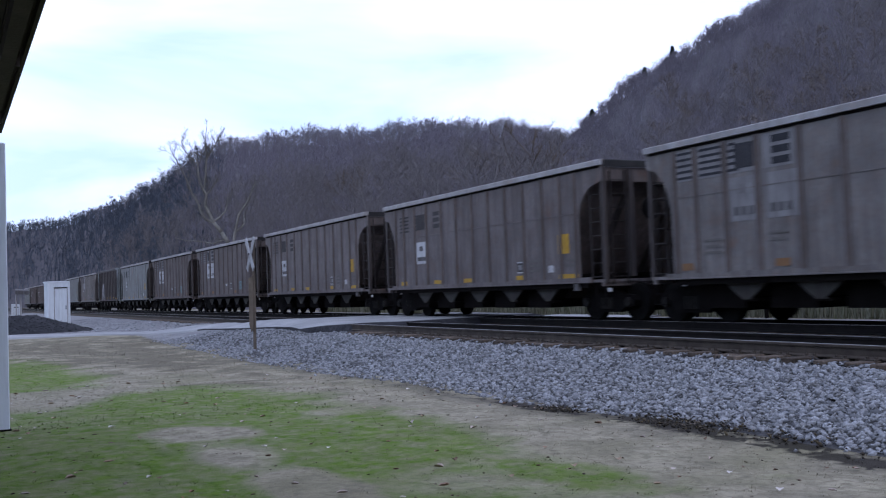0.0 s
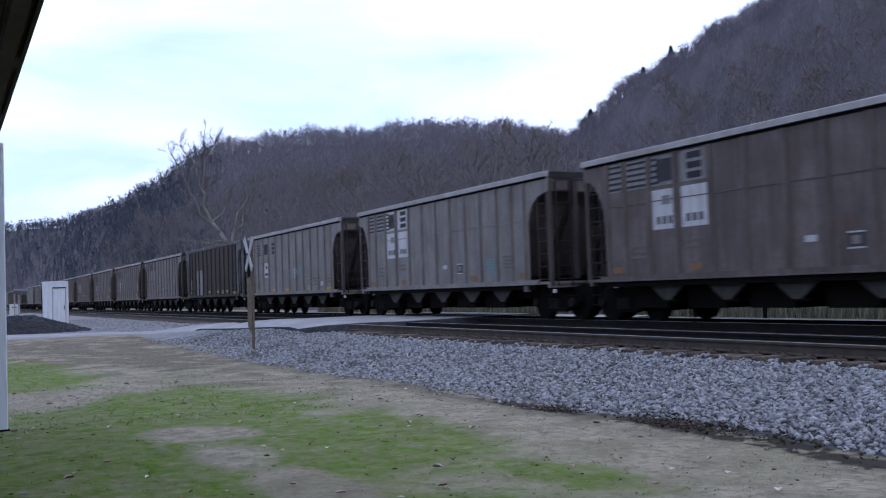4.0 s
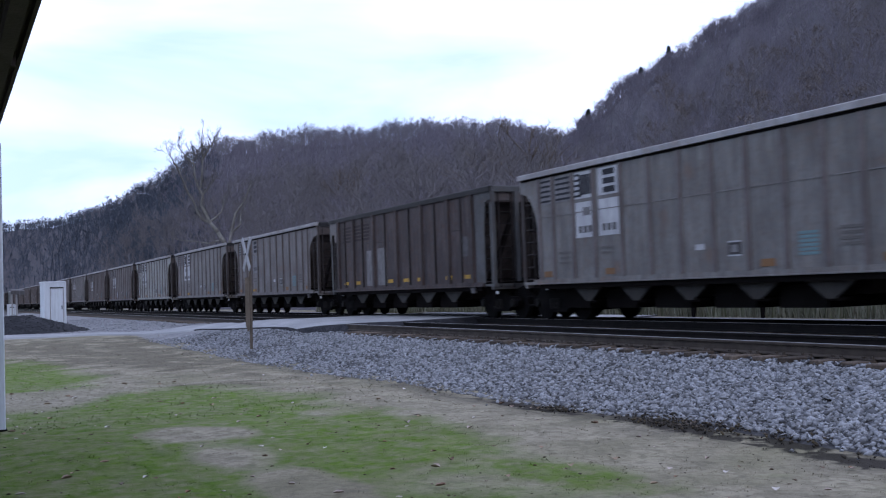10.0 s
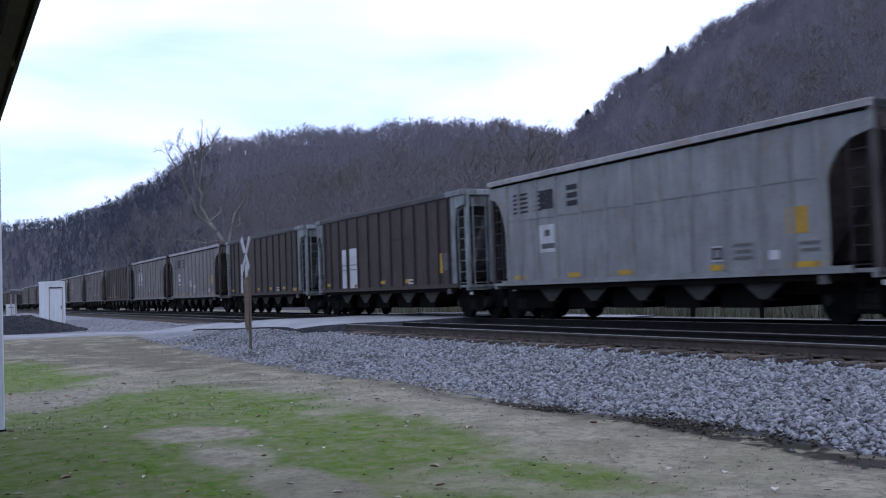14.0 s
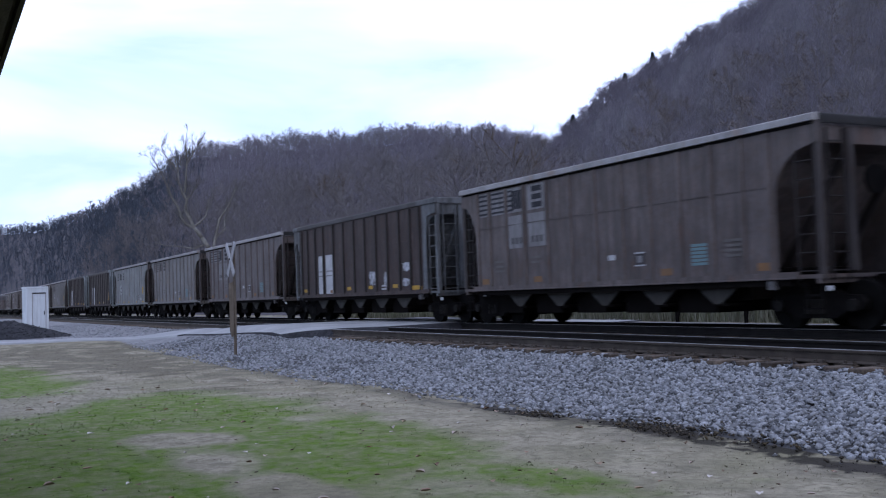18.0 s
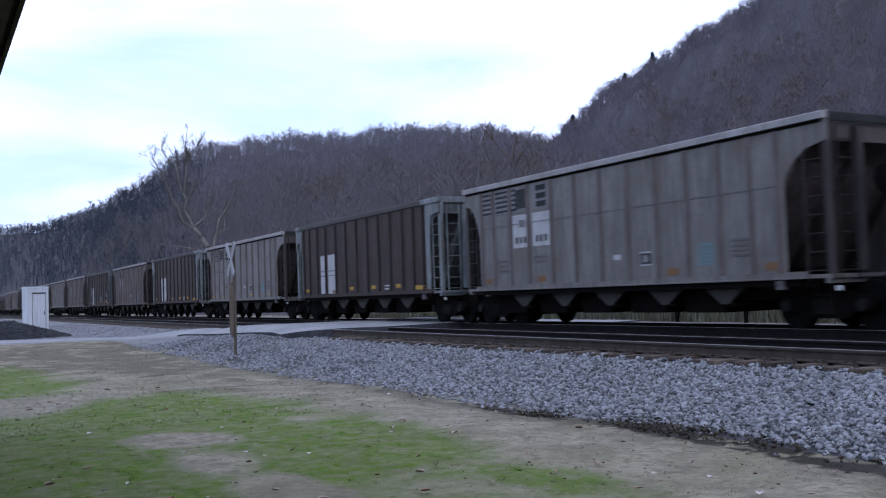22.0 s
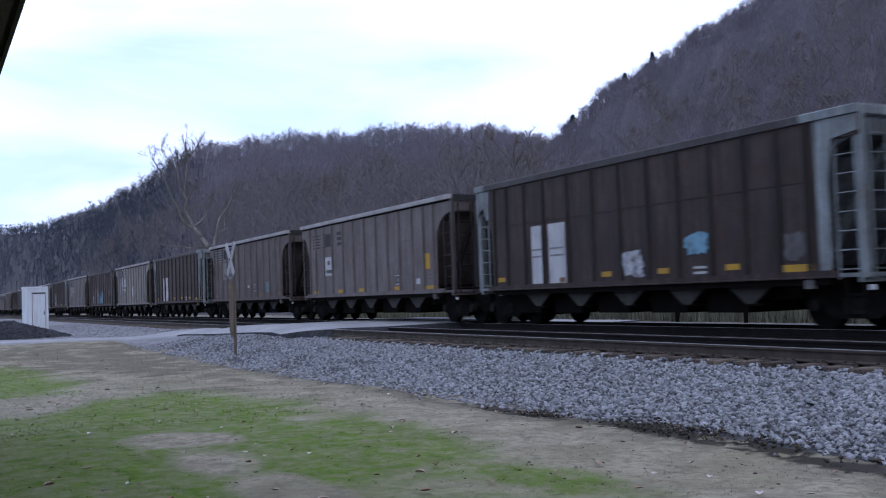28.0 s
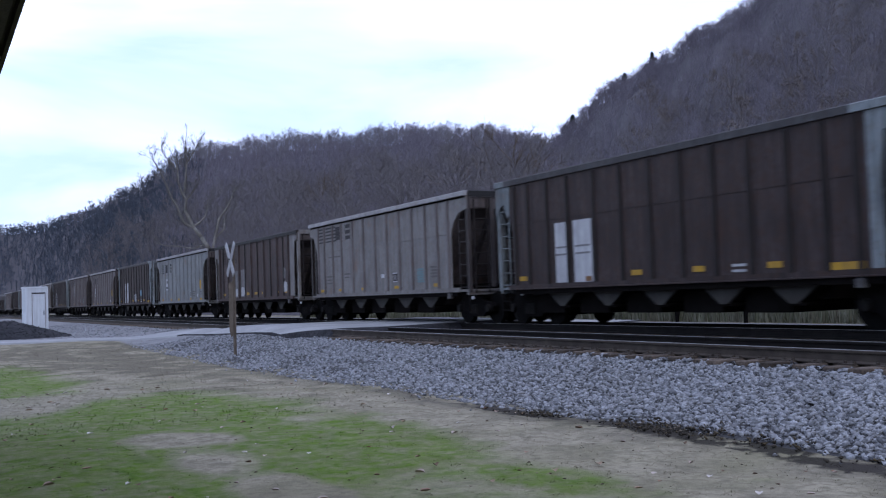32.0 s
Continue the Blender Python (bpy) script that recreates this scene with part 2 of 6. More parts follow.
M_ROAD = material("worn_asphalt", [(0.200, 0.204, 0.204), (0.262, 0.266, 0.265), (0.325, 0.329, 0.326)], scale=0.8, bump=0.3, bump_scale=60,
                  space="world", fine=(0.1720, 0.1720, 0.1892), fine_scale=45, fine_mix=0.4)
M_TIE = material("weathered_tie", [(0.045, 0.036, 0.029), (0.088, 0.070, 0.055), (0.15, 0.118, 0.092)], scale=5, bump=0.6, bump_scale=24,
                 fine=(0.035, 0.028, 0.025), fine_scale=30, fine_mix=0.6, rand=0.35)
M_RAIL_RUST = material("rusty_rail", [(0.034, 0.028, 0.024), (0.052, 0.043, 0.036), (0.070, 0.058, 0.048)], scale=4, rough=0.8, bump=0.2,
                       bump_scale=60, space="world")
M_RAIL_BLACK = material("black_rail_web", [(0.010, 0.0092, 0.0090), (0.018, 0.016, 0.0152)], scale=4, rough=0.8, space="world", gloss=0.05)
M_RAIL_HEAD = material("polished_rail_head", [(0.30, 0.30, 0.31), (0.38, 0.38, 0.39)], scale=6, rough=0.5, metal=0.9, gloss=0.5, space="world")
# iron and wheels go near black: the shade under the cars is in the colour
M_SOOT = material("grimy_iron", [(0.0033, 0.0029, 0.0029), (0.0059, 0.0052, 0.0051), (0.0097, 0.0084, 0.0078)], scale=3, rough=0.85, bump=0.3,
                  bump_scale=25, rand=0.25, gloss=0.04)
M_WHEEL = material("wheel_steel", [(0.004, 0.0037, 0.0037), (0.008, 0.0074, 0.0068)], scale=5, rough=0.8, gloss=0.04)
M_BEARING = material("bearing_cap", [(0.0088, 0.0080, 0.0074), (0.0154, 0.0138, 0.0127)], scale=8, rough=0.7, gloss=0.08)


def paint(name, a, b, dirt, amount=0.6, rust=0.16):
    a, b, dirt = (tuple(v * k for v, k in zip(c, (0.95, 1.0, 1.06))) for c in (a, b, dirt))
    mid = tuple((x + y) / 2 for x, y in zip(a, b))
    rusty = (a[0] * 1.12, a[1] * 0.86, a[2] * 0.74)
    return material(name, [rusty, a, mid, b, mid], scale=1.1, rough=0.62, bump=0.15, bump_scale=3.0, streak=dirt, streak_amount=amount,
                    fine=(a[0] * 1.35, a[1] * 0.95, a[2] * 0.66), fine_scale=7.5, fine_mix=rust * 1.5, rand=0.06, gloss=0.16, speck=0.32)


PAINT = {
    "brown": paint("grey_brown_paint", (0.0852, 0.0680, 0.0615), (0.1259, 0.1015, 0.0922), (0.0425, 0.0336, 0.0299)),
    "tan": paint("dusty_tan_paint", (0.1739, 0.1588, 0.1371), (0.2288, 0.2105, 0.1829), (0.0777, 0.0663, 0.0556), 0.5),
    "cream": paint("dusty_cream_paint", (0.222, 0.216, 0.192), (0.290, 0.284, 0.254), (0.104, 0.097, 0.084), 0.45),
    "grey": paint("light_grey_paint", (0.1630, 0.1632, 0.1526), (0.2153, 0.2173, 0.2046), (0.0860, 0.0857, 0.0836), 0.4),
    "taupe": paint("taupe_paint", (0.1094, 0.0916, 0.0857), (0.1543, 0.1306, 0.1230), (0.0574, 0.0463, 0.0429)),
    "fawn": paint("fawn_paint", (0.128, 0.112, 0.103), (0.175, 0.156, 0.144), (0.065, 0.055, 0.050), 0.55),
    "slate": paint("dull_slate_paint", (0.0660, 0.0640, 0.0610), (0.0960, 0.0930, 0.0890), (0.0360, 0.0340, 0.0320), 0.5),
    "mushroom": paint("mushroom_paint", (0.1465, 0.1335, 0.1213), (0.1967, 0.1813, 0.1649), (0.0732, 0.0633, 0.0566), 0.5),
    "ash": paint("ash_grey_paint", (0.136, 0.128, 0.117), (0.188, 0.178, 0.162), (0.070, 0.066, 0.062), 0.5),
    "maroon": paint("dark_maroon_paint", (0.0375, 0.0262, 0.0236), (0.0590, 0.0415, 0.0375), (0.0190, 0.0140, 0.0130), 0.8, 0.5),
    "umber": paint("sooty_umber_paint", (0.0191, 0.0117, 0.0104), (0.0296, 0.0182, 0.0161), (0.0104, 0.0067, 0.0063), 0.8, 0.5),
    "rust": paint("dark_rust_paint", (0.0500, 0.0372, 0.0346), (0.0770, 0.0585, 0.0547), (0.0250, 0.0203, 0.0195), 0.8, 0.5),
    "russet": paint("dark_russet_paint", (0.0510, 0.0350, 0.0315), (0.0790, 0.0555, 0.0500), (0.0250, 0.0190, 0.0180), 0.8, 0.5),
}
M_SILVER = paint("dirty_aluminium_paint", (0.145, 0.158, 0.156), (0.225, 0.243, 0.238), (0.050, 0.052, 0.050), 0.65)
M_SILVER_DULL = paint("sooty_aluminium_paint", (0.085, 0.087, 0.088), (0.135, 0.138, 0.139), (0.035, 0.033, 0.032), 0.75)
M_CHORD_PALE = paint("dusty_pale_steel", (0.25, 0.235, 0.225), (0.34, 0.32, 0.305), (0.13, 0.115, 0.105), 0.35)
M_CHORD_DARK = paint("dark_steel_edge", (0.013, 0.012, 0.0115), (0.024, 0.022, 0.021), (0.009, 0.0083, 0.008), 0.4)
M_CHORD_MID = paint("dull_steel_edge", (0.046, 0.042, 0.041), (0.068, 0.063, 0.061), (0.026, 0.023, 0.022), 0.4)
# coal-black steel, darkened further for the shade in and under the cars
M_INSIDE = material("coal_shade_steel", [(0.0055, 0.0046, 0.0043), (0.010, 0.0083, 0.0076)], scale=2, rough=0.9, gloss=0.03)
M_CHUTE = material("chute_steel", [(0.0352, 0.0326, 0.0290), (0.0546, 0.0510, 0.0458)], scale=2.5, rough=0.75, streak=(0.0288, 0.0252, 0.0238))
M_PANEL = material("chalky_white_panel", [(0.3060, 0.3053, 0.3080), (0.3910, 0.3913, 0.3960), (0.4505, 0.4515, 0.4532)], scale=2.2, rough=0.7,
                   streak=(0.2125, 0.2064, 0.2156), streak_amount=0.45)
# darkened paints for car ends and ribs, with their shade mixed into the grime
M_END_SHADE = paint("shaded_end_paint", (0.0425, 0.0344, 0.0317), (0.0663, 0.0542, 0.0493), (0.0255, 0.0206, 0.0194), 0.5)
M_GRIME_SHADE = paint("grimy_shaded_paint", (0.0170, 0.0129, 0.0119), (0.0272, 0.0206, 0.0185), (0.0093, 0.0077, 0.0079), 0.5)
M_FIELD = material("dusty_white_field", [(0.1530, 0.1486, 0.1506), (0.2066, 0.2012, 0.2041)], scale=3.0, rough=0.7, streak=(0.0918, 0.0813, 0.0793))
M_PANEL_DUST = material("dusty_beige_panel", [(0.135, 0.128, 0.126), (0.205, 0.196, 0.192)], scale=3.5, rough=0.7, streak=(0.070, 0.064, 0.063), fine=(0.085, 0.078, 0.076), fine_scale=6)
M_PANEL_FADED = material("faded_white_panel", [(0.0765, 0.0727, 0.0729), (0.1263, 0.1215, 0.1231)], scale=3.5, rough=0.7, streak=(0.0383, 0.0348, 0.0348), fine=(0.0459, 0.0426, 0.0421), fine_scale=6)
M_FAINT = material("faint_old_lettering", [(0.085, 0.078, 0.073), (0.12, 0.111, 0.104)], scale=6, rough=0.75)
M_BLACK = material("black_lettering", [(0.0168, 0.0170, 0.0202), (0.0306, 0.0310, 0.0364)], scale=6, rough=0.7)
M_FADE_DARK = material("faded_dark_lettering", [(0.0344, 0.0318, 0.0324), (0.0498, 0.0464, 0.0469)], scale=6, rough=0.75)
M_YELLOW = material("yellow_marker", [(0.31, 0.178, 0.02), (0.43, 0.255, 0.034)], scale=7, rough=0.6, streak=(0.19, 0.125, 0.05))
M_ORANGE = material("faded_orange_marker", [(0.155, 0.080, 0.036), (0.215, 0.115, 0.054)], scale=7, rough=0.65, streak=(0.12, 0.08, 0.052))
M_TEAL = material("faded_teal_stencil", [(0.10, 0.178, 0.190), (0.125, 0.218, 0.235)], scale=8, rough=0.7, fine=(0.12, 0.125, 0.125), fine_mix=0.7)
M_SPRAY_BLUE = material("blue_spray_paint", [(0.1220, 0.2445, 0.3221), (0.1625, 0.3169, 0.4073)], scale=3, rough=0.5, fine=(0.0390, 0.0488, 0.0568), fine_scale=6, fine_mix=0.6)
M_SPRAY_WHITE = material("white_spray_paint", [(0.29, 0.30, 0.32), (0.39, 0.40, 0.42)], scale=5, rough=0.6, fine=(0.050, 0.043, 0.042), fine_scale=6, fine_mix=0.85)
M_BLADE = material("peeling_white_paint", [(0.24, 0.245, 0.255), (0.37, 0.375, 0.39)], scale=3, rough=0.6, streak=(0.14, 0.135, 0.13), streak_amount=0.6)
M_WHITE = material("white_paint", [(0.60, 0.63, 0.66), (0.70, 0.73, 0.76)], scale=1.5, rough=0.5, streak=(0.44, 0.45, 0.46), streak_amount=0.35)
M_CABINET = material("white_metal_cabinet", [(0.46, 0.49, 0.51), (0.54, 0.57, 0.59)], scale=1.5, rough=0.45, streak=(0.29, 0.295, 0.305), streak_amount=0.4)
M_POSTWOOD = material("weathered_post_wood", [(0.0892, 0.0731, 0.0578), (0.1487, 0.1232, 0.0978)], scale=4, rough=0.9, bump=0.5, bump_scale=30, streak=(0.06, 0.05, 0.042))
M_SOFFIT = material("dark_brown_boards", [(0.045, 0.036, 0.03), (0.075, 0.06, 0.05)], scale=3, rough=0.8, bump=0.3, bump_scale=20)
M_SHINGLE = material("asphalt_shingle", [(0.0440, 0.0407, 0.0410), (0.0790, 0.0724, 0.0729)], scale=5, rough=0.9, bump=0.5, bump_scale=80)
M_MOUND = material("black_millings", [(0.0145, 0.0149, 0.0170), (0.0295, 0.0299, 0.0342), (0.0462, 0.0462, 0.0492)], scale=4, rough=0.9, bump=1.0, bump_scale=14,
                   space="world", fine=(0.0105, 0.0109, 0.0119), fine_scale=18, fine_mix=0.7)
# hill and bare wood carry a slight blue of distance in their colours
M_HILL = material("leaf_litter_slope", [(0.0531, 0.0512, 0.0585), (0.0754, 0.0710, 0.0785), (0.1001, 0.0924, 0.0978)], scale=0.09, detail=10, rough=1.0, bump=0.5,
                  bump_scale=0.8, space="world", fine=(0.0348, 0.0317, 0.0351), fine_scale=0.9, fine_mix=0.75)
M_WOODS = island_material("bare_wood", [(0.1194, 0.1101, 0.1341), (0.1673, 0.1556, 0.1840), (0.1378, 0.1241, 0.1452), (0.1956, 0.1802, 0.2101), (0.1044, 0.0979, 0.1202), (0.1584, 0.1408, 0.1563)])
M_WOODS_BROWN = island_material("brown_bare_wood", [(0.1048, 0.0955, 0.0988), (0.1416, 0.1313, 0.1338), (0.1173, 0.1071, 0.1089), (0.1635, 0.1537, 0.1562)])
# the far end's haze is mixed into this wood as a darker blue-grey
M_WOODS_HAZE = island_material("haze_blue_bare_wood", [(0.0391, 0.0481, 0.0630), (0.0629, 0.0750, 0.0974), (0.0484, 0.0581, 0.0730), (0.0765, 0.0893, 0.1126)])
# pale stems, with the sky light along the crest put into their tone
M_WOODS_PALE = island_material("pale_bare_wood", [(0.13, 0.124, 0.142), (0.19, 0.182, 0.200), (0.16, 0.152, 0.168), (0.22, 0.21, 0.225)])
M_OAK_LEAF = island_material("withered_oak_leaf", [(0.1150, 0.0980, 0.0924), (0.1518, 0.1320, 0.1218), (0.0902, 0.0780, 0.0756)])
M_SYCAMORE = material("pale_sycamore_bark", [(0.0889, 0.0842, 0.0749), (0.1544, 0.1498, 0.1367), (0.2527, 0.2452, 0.2246)], scale=0.9, rough=0.85, space="world",
                      fine=(0.1300, 0.1105, 0.0975), fine_scale=4.0, fine_mix=0.6)
M_TWIG = material("grey_twig_bark", [(0.0884, 0.0840, 0.0796), (0.1326, 0.1271, 0.1182)], scale=1.5, rough=0.9, space="world")
M_PINE = island_material("dark_pine_needles", [(0.0156, 0.0260, 0.0208), (0.0286, 0.0416, 0.0312), (0.0208, 0.0312, 0.0260)])
M_BRUSH = island_material("dry_reeds", [(0.1152, 0.1154, 0.0828), (0.1728, 0.1716, 0.1260), (0.0720, 0.0702, 0.0504), (0.0936, 0.1053, 0.0612), (0.2160, 0.2184, 0.1728), (0.1440, 0.1365, 0.1008)])
M_LITTER = island_material("dead_leaf_crumb", [(0.07, 0.045, 0.034), (0.12, 0.082, 0.06), (0.05, 0.036, 0.03), (0.17, 0.13, 0.10)])
M_MUD = island_material("wet_dirt", [(0.015, 0.014, 0.013), (0.05, 0.044, 0.036), (0.028, 0.025, 0.021), (0.085, 0.068, 0.042), (0.020, 0.018, 0.017), (0.13, 0.11, 0.09)])
M_LEAF = island_material("fallen_leaf", [(0.50, 0.46, 0.42), (0.20, 0.095, 0.05), (0.62, 0.58, 0.54), (0.10, 0.06, 0.04), (0.36, 0.27, 0.19)])


# ---- building helpers ----
class Build:
    """Collects vertices and faces of one mesh."""

    def __init__(self):
        self.v, self.f, self.s = [], [], []

    def add(self, verts, faces, slot=0):
        k = len(self.v)
        self.v += [tuple(p) for p in verts]
        self.f += [tuple(i + k for i in fc) for fc in faces]
        self.s += [slot] * len(faces)
        return self

    def box(self, cx, cy, cz, sx, sy, sz, slot=0, m=None):
        p = [Vector((cx + sx * a / 2, cy + sy * b / 2, cz + sz * c / 2)) for a in (-1, 1) for b in (-1, 1) for c in (-1, 1)]
        if m:
            p = [m @ q for q in p]
        return self.add(p, [(0, 1, 3, 2), (4, 6, 7, 5), (0, 4, 5, 1), (2, 3, 7, 6), (0, 2, 6, 4), (1, 5, 7, 3)], slot)

    def chamfer_box(self, cx, cy, cz, sx, sy, sz, c=0.01, slot=0, m=None):
        """A box with its upright edges and its top edge eased."""
        pts = []
        hx, hy = sx / 2, sy / 2
        for z, k in ((cz - sz / 2, 0), (cz + sz / 2 - c, 0), (cz + sz / 2, c)):
            a, b = hx - k, hy - k
            ring = [(a - c, -b), (a, -b + c), (a, b - c), (a - c, b), (-a + c, b), (-a, b - c), (-a, -b + c), (-a + c, -b)]
            pts += [Vector((cx + x, cy + y, z)) for x, y in ring]
        if m:
            pts = [m @ p for p in pts]
        f = [tuple(range(7, -1, -1)), tuple(range(16, 24))]
        for r in (0, 8):
            f += [(r + i, r + (i + 1) % 8, r + 8 + (i + 1) % 8, r + 8 + i) for i in range(8)]
        return self.add(pts, f, slot)

    def prism(self, outline, lo, hi, axis="y", slot=0):
        """A flat outline of (a, b) pairs drawn out along an axis; outline in x,z for y; y,z for x; x,y for z."""
        put = {"y": lambda a, b, d: (a, d, b), "x": lambda a, b, d: (d, a, b), "z": lambda a, b, d: (a, b, d)}[axis]
        n = len(outline)
        p = [put(a, b, lo) for a, b in outline] + [put(a, b, hi) for a, b in outline]
        f = [tuple(range(n)), tuple(range(2 * n - 1, n - 1, -1))]
        f += [(i, i + n, (i + 1) % n + n, (i + 1) % n) for i in range(n)]
        return self.add(p, f, slot)

    def tube(self, a, b, ra, rb, n=6, caps=True, slot=0):
        a, b = Vector(a), Vector(b)
        d = (b - a).normalized()
        u = d.orthogonal().normalized()
        w = d.cross(u)
        p = []
        for q, r in ((a, ra), (b, rb)):
            p += [q + (u * math.cos(2 * math.pi * i / n) + w * math.sin(2 * math.pi * i / n)) * r for i in range(n)]
        f = [(i, (i + 1) % n, (i + 1) % n + n, i + n) for i in range(n)]
        if caps:
            f += [tuple(range(n - 1, -1, -1)), tuple(range(n, 2 * n))]
        return self.add(p, f, slot)

    def mesh(self, name, mats, smooth=False):
        me = bpy.data.meshes.new(name)
        me.from_pydata(self.v, [], self.f)
        for m in (mats if isinstance(mats, (list, tuple)) else [mats]):
            me.materials.append(m)
        if any(self.s):
            me.polygons.foreach_set("material_index", self.s)
        bm = bmesh.new()
        bm.from_mesh(me)
        bmesh.ops.recalc_face_normals(bm, faces=bm.faces)
        bm.to_mesh(me)
        bm.free()
        if smooth:
            me.polygons.foreach_set("use_smooth", [True] * len(me.polygons))
        me.update()
        return me


def part(name, me, parent, label="", at=None):
    ob = new(name, me)
    ob.parent = parent
    if at is not None:
        ob.matrix_basis = at
    if label:
        tagged(ob, label)
    return ob


def structure(name, me, label, category):
    return tagged(new(name, me), label, category, kind="structure")


def big_mesh(name, verts, tris, mats, index=None):
    """A large triangle mesh straight from arrays."""
    me = bpy.data.meshes.new(name)
    verts = np.asarray(verts, dtype=np.float32)
    tris = np.asarray(tris, dtype=np.int32)
    me.vertices.add(len(verts))
    me.vertices.foreach_set("co", verts.ravel())
    me.loops.add(tris.size)
    me.loops.foreach_set("vertex_index", tris.ravel())
    me.polygons.add(len(tris))
    me.polygons.foreach_set("loop_start", np.arange(0, tris.size, 3, dtype=np.int32))
    me.polygons.foreach_set("loop_total", np.full(len(tris), 3, dtype=np.int32))
    for m in mats:
        me.materials.append(m)
    if index is not None:
        me.polygons.foreach_set("material_index", np.asarray(index, dtype=np.int32))
    me.update(calc_edges=True)
    return me


def smooth_step(a, b, x):
    t = np.clip((np.asarray(x, dtype=float) - a) / (b - a), 0, 1)
    return t * t * (3 - 2 * t)


# ---- the ground ----
TRACK_FAR, TRACK_NEAR = -15.83, -11.54     # centre lines; rail tops at z = 0


def ground_z(x, y):
    x, y = np.asarray(x, dtype=float), np.asarray(y, dtype=float)
    lawn = -0.65 + 0.22 * smooth_step(26, 46, x) + 0.06 * smooth_step(46, 54, x)
    lawn = lawn + 0.03 * np.sin(x * 0.7 + y * 0.4) * np.sin(y * 0.9 - x * 0.3)
    bed = -0.225 + 0.0 * x
    t = np.clip((y + 10.35) / 3.25, 0, 1)                # near shoulder
    t = t ** 0.85
    near = bed * (1 - t) + lawn * t
    u = np.clip((-17.1 - y) / 1.8, 0, 1)                 # far shoulder
    back = -0.42 + 0 * x
    far = bed * (1 - u) + back * u
    z = np.where(y > -13.5, near, far)
    # ramp of the road up to the rails
    road = smooth_step(28.0, 31.5, x) * (1 - smooth_step(41, 45, x)) * smooth_step(-7.8, -10.4, y) * (1 - smooth_step(-18.5, -22, y))
    flat = (y < -9.9) & (y > -17.4)
    z = z + road * np.where(flat, 0.0, np.maximum(0, -0.10 - z))
    # the wet ditch and river beyond the far lane
    z = z - 1.0 * smooth_step(-27, -34, y)
    return z


def grid_mesh(xs, ys, lift=0.0, zf=ground_z):
    X, Y = np.meshgrid(xs, ys, indexing="ij")
    Z = zf(X, Y) + lift
    n, m = X.shape
    idx = np.arange(n * m).reshape(n, m)
    a, b, c, d = idx[:-1, :-1].ravel(), idx[1:, :-1].ravel(), idx[1:, 1:].ravel(), idx[:-1, 1:].ravel()
    tris = np.concatenate([np.stack([a, b, c], 1), np.stack([a, c, d], 1)])
    return X, Y, Z, tris


xs = np.unique(np.concatenate([np.linspace(-1800, -60, 16), np.linspace(-60, 0, 31), np.arange(0, 62, 0.5), np.linspace(62, 200, 60), np.linspace(200, 3800, 40)]))
ys = np.unique(np.concatenate([np.linspace(-3000, -60, 20), np.linspace(-60, -22, 30), np.arange(-22, -17, 0.5), np.arange(-17, -5.5, 0.25), np.arange(-5.5, 4, 0.5), np.linspace(4, 30, 12), np.linspace(30, 2500, 14)]))
X, Y, Z, tris = grid_mesh(xs, ys)
# slot 1: stone bed of the tracks; slot 2: gravel yard round the cabinet and the lane beyond the tracks
cx = X.ravel()[tris].mean(1)
cy = Y.ravel()[tris].mean(1)
slot = np.zeros(len(tris), dtype=int)
slot[(cy < -7.3) & (cy > -19.2)] = 1
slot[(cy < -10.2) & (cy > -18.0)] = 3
slot[(cx > 44.0) & (cx < 140) & (cy > -9.0) & (cy < 2)] = 2
slot[(cx > 35.6) & (cx < 140) & (cy < -6.9) & (cy > -10.2)] = 2
slot[(cy < -21.2) & (cy > -24.6) & (cx > -60) & (cx < 260)] = 2
structure("ground", big_mesh("ground", np.stack([X.ravel(), Y.ravel(), Z.ravel()], 1), tris, [M_LAWN, M_BALLAST, M_GRAVEL, M_BED], slot),
          "winter lawn, stone track bed and gravel yard", "ground")

# ---- the road over the crossing ----
NEAR_EDGE = [(43.5, 12), (41.5, 3), (42.6, -2.8), (41.7, -5.2), (40.2, -7.5), (37.6, -8.8), (34.2, -9.15), (30.8, -9.7), (27.6, -10.7), (26.8, -12), (27.2, -14), (28, -17), (30, -21), (31, -26)]
FAR_EDGE = [(49, 12), (47.4, 3), (46.6, -3.2), (44.8, -5.7), (42.4, -7.9), (40.9, -8.9), (39.2, -9.4), (37.6, -10.0), (36.4, -10.8), (35.7, -12.2), (35.4, -14), (35.6, -17), (37, -21), (38, -26)]


def line_at(points, k):
    i = min(int(k), len(points) - 2)
    t = k - i
    return Vector(points[i]).lerp(Vector(points[i + 1]), t)


def road_z(p):
    y = p[1]
    g = float(ground_z(p[0], y))
    deck = smooth_step(-9.3, -11.1, y) * (1 - smooth_step(-17.5, -19.5, y))
    return g * (1 - deck) + (-0.025) * deck + 0.05


b = Build()
NU, NV = 91, 14
rows_ = []
for i in range(NU + 1):
    k = i / NU * (len(NEAR_EDGE) - 1)
    a, c = line_at(NEAR_EDGE, k), line_at(FAR_EDGE, k)
    for j in range(NV + 1):
        q = (-0.05 + 0.012 * math.sin(i * 0.9)) if j == 0 else (1.05 if j == NV else (j - 1) / (NV - 2))
        p = a + (c - a) * q
        w = 0.12 * math.sin(i * 1.7) if j in (0, NV) else 0
        rows_.append((p.x + w, p.y, road_z(p) - (0.30 if j in (0, NV) else 0)))
b.add(rows_, [(i * (NV + 1) + j, (i + 1) * (NV + 1) + j, (i + 1) * (NV + 1) + j + 1, i * (NV + 1) + j + 1) for i in range(NU) for j in range(1, NV - 1)])
k0 = NV + 1
